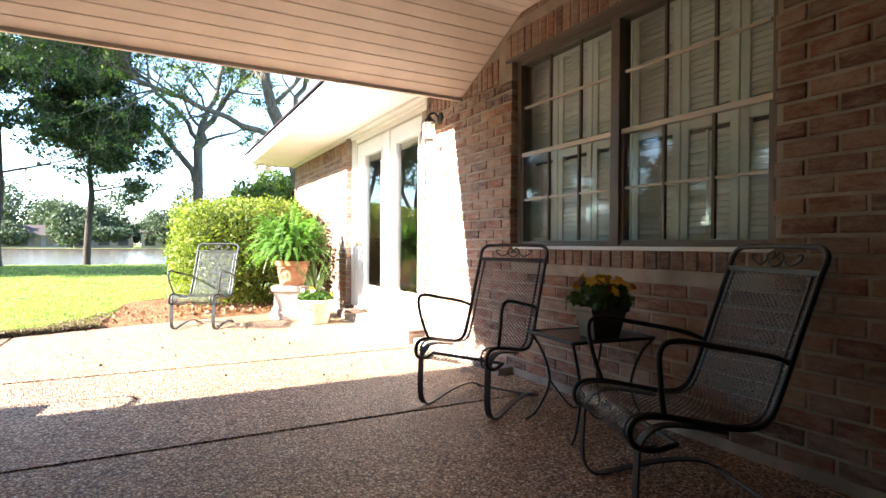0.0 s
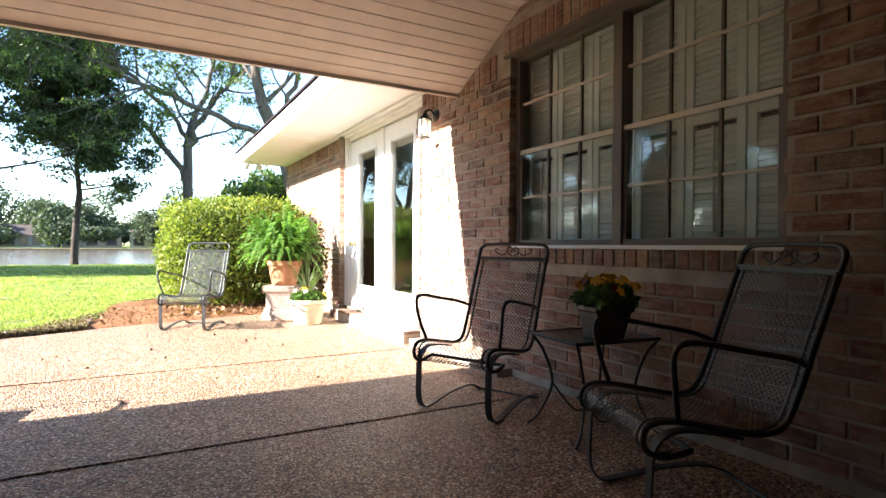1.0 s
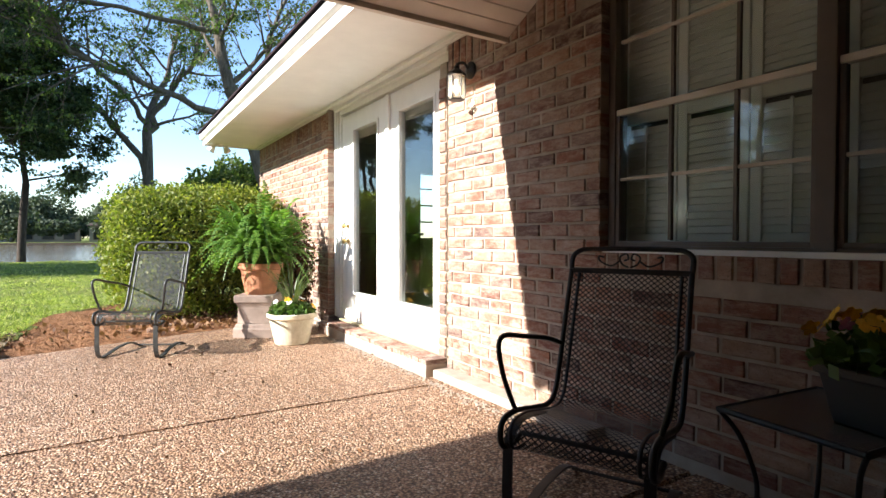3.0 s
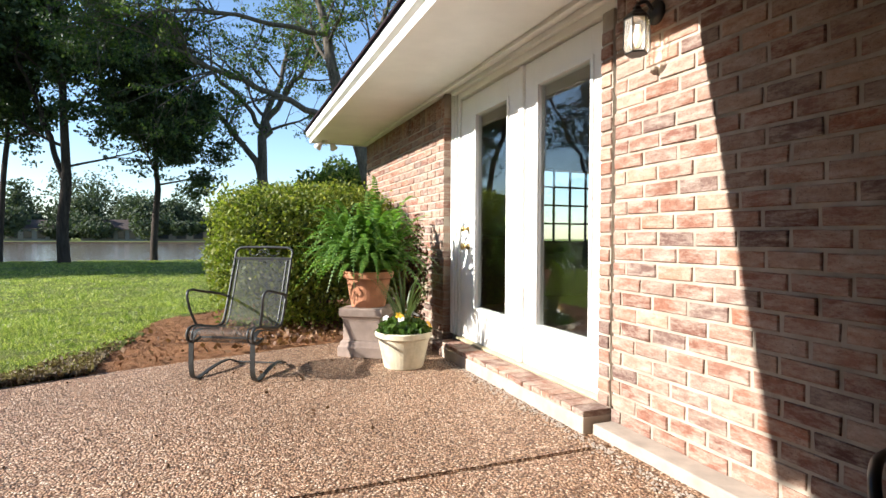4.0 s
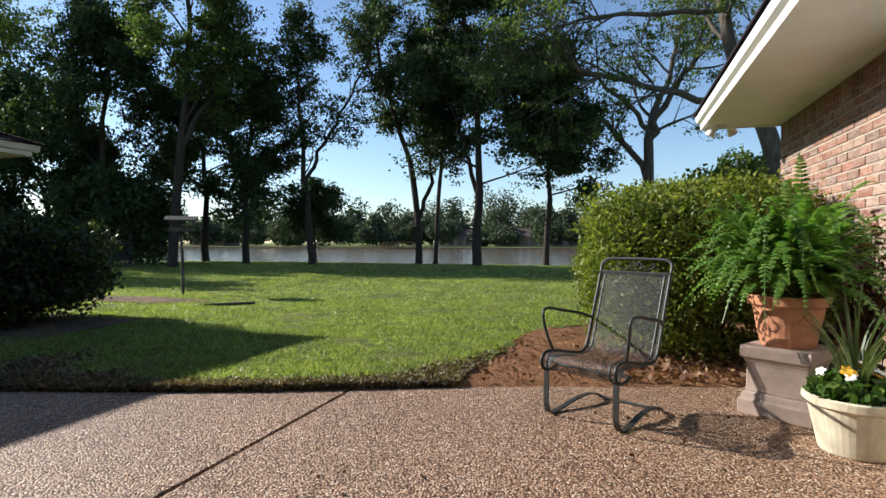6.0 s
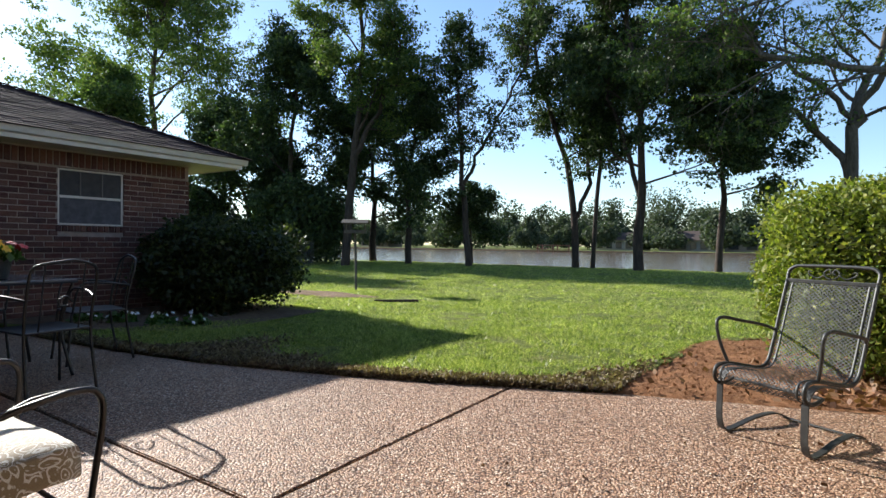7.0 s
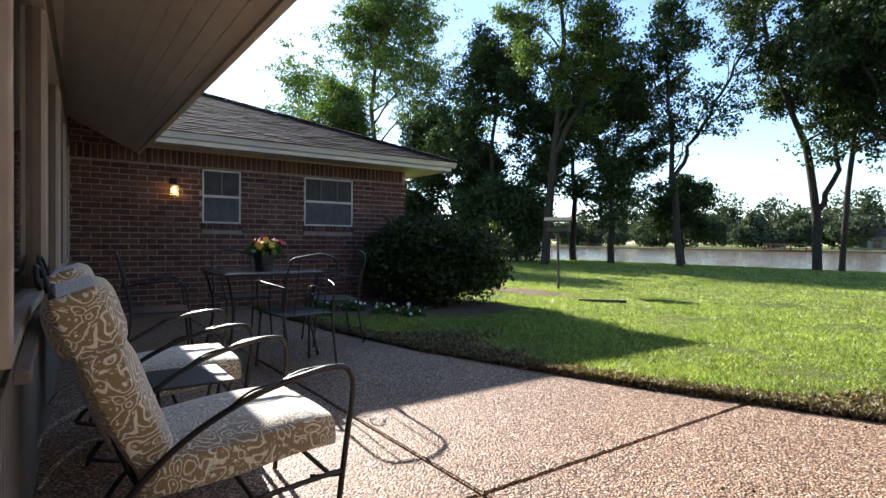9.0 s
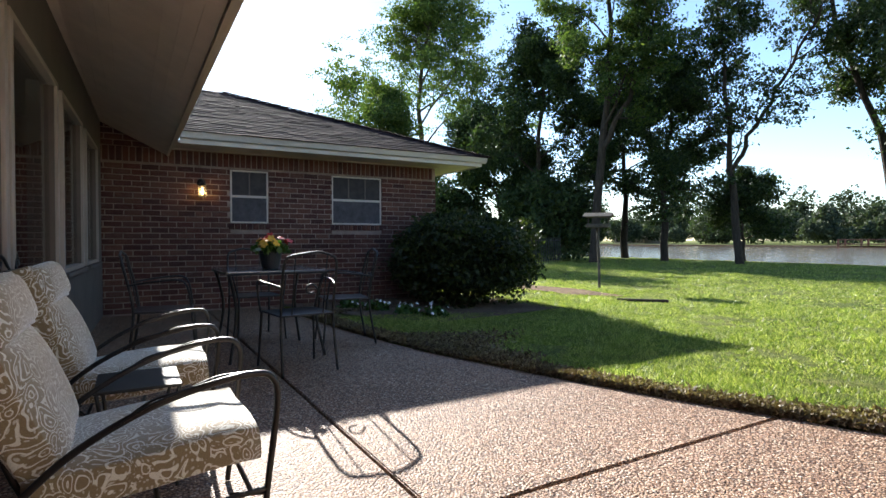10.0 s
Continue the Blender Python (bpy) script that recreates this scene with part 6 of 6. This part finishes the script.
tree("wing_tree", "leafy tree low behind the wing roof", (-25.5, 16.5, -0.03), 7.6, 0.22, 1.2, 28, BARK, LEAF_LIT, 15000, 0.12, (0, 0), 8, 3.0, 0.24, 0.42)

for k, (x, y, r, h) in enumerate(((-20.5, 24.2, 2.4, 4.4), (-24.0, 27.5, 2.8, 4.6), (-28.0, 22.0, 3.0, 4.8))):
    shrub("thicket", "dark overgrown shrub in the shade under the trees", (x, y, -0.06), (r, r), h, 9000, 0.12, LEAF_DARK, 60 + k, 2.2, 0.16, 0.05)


# ---- far shore ----
def make_far_shore():
    rng = np.random.default_rng(77)
    cs = []
    for k in range(215):
        x = rng.uniform(-190, 75) if k < 150 else -250 + 5.4 * (k - 150) + rng.uniform(-3, 3)
        y = rng.uniform(128, 175) if k < 150 else rng.uniform(185, 205)
        h = (4.5 + 8.5 * rng.random() ** 1.4) * (1.8 if y > 180 else 1.3 if y > 150 else 0.9)
        r = rng.uniform(2.5, 6.5) if k < 150 else rng.uniform(5, 9)
        lobes, n = 8, 190
        for q in range(lobes):
            e = rng.normal(size=3)
            e = e / np.linalg.norm(e) * rng.uniform(0.2, 0.65)
            d = rng.normal(size=(n, 3))
            d /= np.linalg.norm(d, axis=1, keepdims=True)
            d *= (0.75 + 0.35 * rng.random((n, 1))) * rng.uniform(0.42, 0.68)
            cs.append(np.stack([x + (e[0] + d[:, 0]) * r, y + (e[1] + d[:, 1]) * r, 0.2 + h * (0.50 + 0.50 * np.clip(e[2] * 0.8 + d[:, 2], -1.1, 1.1))], -1))
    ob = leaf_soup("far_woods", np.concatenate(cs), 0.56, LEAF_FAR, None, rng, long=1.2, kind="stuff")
    tagged(ob, "hazy green wooded bank across the lake", "woods", kind="stuff")
    bank = mesh_object("far_bank", boxes((-400, 118.5, -0.6, 200, 121.5, -0.02)), DIRT)
    tagged(bank, "low brown retaining bank along the far shore", "bank", kind="structure")


def house(label, at, size, wall_mat, roof_mat, n_win):
    w, d, h = size
    hs = thing("far_house", label, "house", "houses across the lake", pose(*at))
    part("wall", boxes((-w / 2, 0, -0.3, w / 2, d, h)), wall_mat, hs)
    bm = bmesh.new()
    e, up = 0.6, h + d * 0.27
    lo = [bm.verts.new(q) for q in ((-w / 2 - e, -e, h - 0.1), (w / 2 + e, -e, h - 0.1), (w / 2 + e, d + e, h - 0.1), (-w / 2 - e, d + e, h - 0.1))]
    ra, rb = bm.verts.new((-w / 2 + d * 0.42, d / 2, up)), bm.verts.new((w / 2 - d * 0.42, d / 2, up))
    for q in ((lo[0], lo[1], rb, ra), (lo[1], lo[2], rb), (lo[2], lo[3], ra, rb), (lo[3], lo[0], ra), (lo[3], lo[2], lo[1], lo[0])):
        bm.faces.new(q)
    part("roof", bm, roof_mat, hs)
    for k in range(n_win):
        x = -w / 2 + w * (k + 0.5) / n_win
        win = part("window", boxes((x - w / n_win * 0.32, -0.06, 0.5, x + w / n_win * 0.32, -0.01, h - 0.5)), WINFRAME, hs)
        part("pane", boxes((x - w / n_win * 0.26, -0.08, 0.6, x + w / n_win * 0.26, -0.061, h - 0.6)), plain("dark_far_glass", (0.03, 0.035, 0.04), 0.1), win)


FAR_WHITE = plain("far_white_wall", (0.29, 0.275, 0.25), 0.8)
FAR_TAN = plain("far_tan_wall", (0.24, 0.205, 0.17), 0.8)
FAR_ROOF = plain("far_grey_roof", (0.085, 0.066, 0.058), 0.95, spec=0.1)
FAR_RED = plain("far_red_roof", (0.17, 0.085, 0.06), 0.9)
make_far_shore()
house("low white house with grey roof across the lake", (-21.5, 141, -0.05), (13, 8, 2.7), FAR_WHITE, FAR_ROOF, 6)
house("tan house with grey roof across the lake", (-8.8, 144, -0.05), (11, 8, 2.8), FAR_TAN, FAR_ROOF, 3)
house("white gabled house across the lake", (2.0, 139, -0.05), (7, 6, 3.6), FAR_WHITE, FAR_ROOF, 2)
house("long pale house under trees across the lake", (-38, 143, -0.05), (12, 7, 2.7), FAR_WHITE, FAR_ROOF, 5)
house("tan house far along the shore", (-118, 142, -0.05), (12, 7, 2.7), FAR_TAN, FAR_ROOF, 4)


def make_dock():
    d = thing("boat_dock", "reddish wooden boat dock on the far shore", "dock", m=pose(-44.5, 117.5, -0.3))
    part("deck", boxes((-4, -1.5, 0.5, 4, 1.5, 0.65)), FAR_RED, d)
    for x in (-3.6, 0, 3.6):
        for y in (-1.3, 1.3):
            part("post", boxes((x - 0.12, y - 0.12, -0.6, x + 0.12, y + 0.12, 1.5)), FAR_RED, d)
    part("rail", boxes((-3.6, -1.4, 1.3, 3.6, -1.25, 1.45)), FAR_RED, d)


make_dock()


# ---- lawn things ----
def make_feeder():
    f = thing("bird_feeder", "weathered grey tray bird feeder on a thin post", "bird feeder", m=pose(-6.75, 13.5, -0.14, 0, 0, 35))
    grey = plain("weathered_wood", (0.11, 0.10, 0.085), 0.95, vary=0.25, scale=20, spec=0.1)
    part("post", tubes((arc([(0.02, 0, -0.1), (0.01, 0, 0.7), (-0.02, 0, 1.38)], 4), 0.028)), grey, f, smooth=True)
    part("tray", boxes((-0.22, -0.17, 1.38, 0.22, 0.17, 1.40), (-0.22, -0.17, 1.401, 0.22, -0.15, 1.45), (-0.22, 0.15, 1.401, 0.22, 0.17, 1.45), (-0.22, -0.149, 1.401, -0.2, 0.149, 1.45), (0.2, -0.149, 1.401, 0.22, 0.149, 1.45), bevel=0.003), grey, f)
    for sx in (-1, 1):
        part("upright", boxes((sx * 0.2 - 0.012, -0.02, 1.402, sx * 0.2 + 0.012, 0.02, 1.60)), grey, f)
    bm = prism(bmesh.new(), [(-0.22, 1.585), (0, 1.66), (0.22, 1.585), (0.22, 1.60), (0, 1.678), (-0.22, 1.60)], "x", -0.28, 0.28)
    part("roof", bm, grey, f)


def make_bare_patch():
    rng = np.random.default_rng(9)
    bm = bmesh.new()
    ring = [bm.verts.new((-6.7 + 1.35 * math.cos(a) * (1 + 0.12 * math.sin(3 * a)), 12.4 + 0.45 * math.sin(a) * (1 + 0.15 * math.sin(5 * a)), 0.034)) for a in np.linspace(0, 2 * math.pi, 40, endpoint=False)]
    c = bm.verts.new((-6.7, 12.4, 0.05))
    for k in range(40):
        bm.faces.new((c, ring[k], ring[(k + 1) % 40]))
    tagged(mesh_object("bare_patch", bm, soil_material("pale_bare_dirt", (0.12, 0.085, 0.055), (0.25, 0.18, 0.12), (0.35, 0.265, 0.185))), "worn patch of bare dirt in the lawn", "dirt patch", kind="structure")
    log = thing("edging_log", "dark half-buried wooden edging in the lawn", "log", m=pose(-4.62, 12.25, 0.03, 0, 0, 42))
    part("timber", boxes((-0.38, -0.035, -0.03, 0.38, 0.035, 0.03), bevel=0.012), BARK, log)
    soil = soup("bed_soil", [(-7.05, 7.2, 0.03), (-5.0, 7.9, 0.03), (-4.3, 8.5, 0.03), (-4.6, 10.6, 0.03), (-7.05, 10.6, 0.03)], [(0, 1, 2, 3, 4)], DIRT)
    tagged(soil, "dark shaded soil bed along the wing", "flower bed", kind="structure")


make_feeder()
make_bare_patch()


def make_fence():
    f = thing("metal_fence", "thin dark metal fence at the edge of the lawn", "fence", m=pose(-15.5, 18.6, -0.03, 0, 0, 118))
    for k in range(15):
        part("post" if k % 5 == 0 else "picket", boxes((k * 0.28 - 0.012, -0.012, -0.05, k * 0.28 + 0.012, 0.012, 1.15)), IRON_GREY, f)
    for z in (0.15, 1.0):
        part("rail", boxes((0, 0.0125, z, 3.92, 0.03, z + 0.03)), IRON_GREY, f)


make_fence()


def in_lawn(x, y):
    patch = ((x + 6.7) / 1.2) ** 2 + ((y - 12.4) / 0.38) ** 2 < 1
    return (y > patio_edge(x) + 0.04) & ~(in_bed(x + 0.05, y)) & ~patch & ~((x < -5.2 + (y - 7.9) * 0.3) & (y < 10.4) & (y > 6.9) & (x < -4.6)) & (x < 2.2)


def make_grass():
    rng = np.random.default_rng(30)
    bands = ((-6.5, 1.2, 7.3, 9.2, 130000, 0.040, 0.009), (-9.0, 1.2, 9.2, 11.0, 100000, 0.042, 0.010), (-11.0, 2.0, 11.0, 14.0, 100000, 0.045, 0.012), (-16.0, 2.5, 14.0, 21.0, 90000, 0.045, 0.016), (-22.0, 3.0, 21.0, 32.0, 60000, 0.05, 0.03))
    vs, fs, count = [], [], 0
    for x0, x1, y0, y1, n, hgt, wid in bands:
        # tufts of blades that lean the same way
        tuft = 12
        cx, cy = np.repeat(rng.uniform(x0, x1, n // tuft), tuft), np.repeat(rng.uniform(y0, y1, n // tuft), tuft)
        way, tall = np.repeat(rng.uniform(0, 2 * math.pi, n // tuft), tuft), np.repeat(rng.uniform(0.6, 1.35, n // tuft), tuft)
        x, y = cx + rng.normal(0, wid * 3.8, len(cx)), cy + rng.normal(0, wid * 3.8, len(cx))
        # thin, worn turf next to the patio
        worn = np.exp(-np.abs(y - patio_edge(x)) / 0.20) * np.clip(1.2 + np.sin(x * 1.9 + 1.2) + 0.4 * np.sin(x * 5.1), 0.3, 1.0)
        ok = in_lawn(x, y) & (rng.random(len(x)) > 0.9 * worn)
        x, y, way, tall = x[ok], y[ok], way[ok], tall[ok]
        m = len(x)
        z = lawn_height(x, y) - 0.004
        a = rng.uniform(0, 2 * math.pi, m)
        h = hgt * tall * rng.uniform(0.5, 1.25, m) * (0.8 + 0.35 * np.sin(x * 1.7) * np.sin(y * 2.1))
        le = h * rng.uniform(0.3, 1.5, m)
        b = way + rng.normal(0, 0.9, m)
        v = np.empty((m, 3, 3))
        v[:, 0] = np.stack([x - np.cos(a) * wid / 2, y - np.sin(a) * wid / 2, z], -1)
        v[:, 1] = np.stack([x + np.cos(a) * wid / 2, y + np.sin(a) * wid / 2, z], -1)
        v[:, 2] = np.stack([x + np.cos(b) * le, y + np.sin(b) * le, z + h], -1)
        vs.append(v.reshape(-1, 3))
        fs.append(np.arange(m * 3).reshape(m, 3) + count)
        count += m * 3
    ob = soup("grass", np.concatenate(vs), np.concatenate(fs), BLADE)
    tagged(ob, "short green lawn grass with dry tips", "grass", kind="stuff")
    # ragged, browned fringe where the turf meets the patio
    n = 40000
    x = rng.uniform(-6.0, 0.2, n)
    patchy = 0.09 + 0.30 * np.clip(np.sin(x * 1.9 + 1.2) + 0.4 * np.sin(x * 5.1), 0, 1.3)
    y = patio_edge(x) - 0.01 + np.abs(rng.normal(0, 1, n)) * patchy
    c = np.stack([x, y, 0.012 + 0.034 * rng.random(len(x))], -1)
    ob = leaf_soup("dry_turf_edge", c, 0.02, leaf_material("dry_thatch", (0.07, 0.042, 0.024), (0.17, 0.115, 0.065), (0.34, 0.27, 0.16), 0.2), None, rng, long=2.5, kind="stuff")
    tagged(ob, "browned thatch along the patio edge", "thatch", kind="stuff")


def make_litter():
    rng = np.random.default_rng(41)
    n = 2600
    x, y = rng.uniform(0.3, 2.9, n), rng.uniform(8.8, 10.6, n)
    ok = in_bed(x, y) & (rng.random(n) < np.clip((x - 0.8) / 1.2, 0.03, 1))
    c = np.stack([x, y, 0.03 + 0.025 * rng.random(n)], -1)[ok]
    ob = leaf_soup("leaf_litter", c, 0.04, leaf_material("dead_leaf", (0.07, 0.03, 0.015), (0.17, 0.08, 0.04), (0.30, 0.17, 0.09), 0.15), None, rng, long=1.4, kind="stuff")
    tagged(ob, "dry brown fallen leaves in the bed under the hedge", "leaf litter", kind="stuff")
    n = 60
    c = np.stack([rng.uniform(0.0, 2.8, n), rng.uniform(5.4, 9.2, n), np.full(n, 0.006)], -1)
    c = np.concatenate([c, np.array([(1.7 + 0.12 * rng.normal(), 8.2 + 0.1 * rng.normal(), 0.012) for _ in range(6)])])
    ob = leaf_soup("patio_leaves", c, 0.022, leaf_material("patio_dead_leaf", (0.05, 0.025, 0.015), (0.12, 0.06, 0.03), (0.2, 0.1, 0.05), 0.1), None, rng, long=1.3, kind="stuff")
    tagged(ob, "few small dry leaves scattered on the patio", "leaves", kind="stuff")
    n = 3500
    x, y = rng.uniform(0.15, 3.0, n), rng.uniform(8.6, 12.2, n)
    ok = in_bed(x, y)
    ob = leaf_soup("mulch_chips", np.stack([x, y, 0.02 + 0.02 * rng.random(n)], -1)[ok], 0.016, SOIL, None, rng, long=1.6, kind="stuff")
    tagged(ob, "loose red-brown mulch crumbs in the bed", "mulch", kind="stuff")


def make_gravel():
    """Loose pale stones along the foot of the step and ledge."""
    rng = np.random.default_rng(52)
    n = 700
    y = rng.uniform(4.9, 8.2, n)
    x = 2.79 - np.abs(rng.normal(0, 0.045, n))
    r = rng.uniform(0.004, 0.010, n)
    shape = np.array([(1, 0, 0), (0, 1, 0), (-1, 0, 0), (0, -1, 0), (0, 0, 0.7), (0, 0, -0.7)])
    v = shape[None] * r[:, None, None] * rng.uniform(0.7, 1.3, (n, 6, 1)) + np.stack([x, y, r * 0.5], -1)[:, None]
    tri = np.array([(0, 1, 4), (1, 2, 4), (2, 3, 4), (3, 0, 4), (1, 0, 5), (2, 1, 5), (3, 2, 5), (0, 3, 5)])
    ob = soup("gravel", v.reshape(-1, 3), (tri[None] + 6 * np.arange(n)[:, None, None]).reshape(-1, 3), CONCRETE)
    tagged(ob, "loose pale gravel along the foot of the door step", "gravel", kind="stuff")


make_grass()
make_litter()
make_gravel()
lay_single_bricks(wall_east, single_bricks)
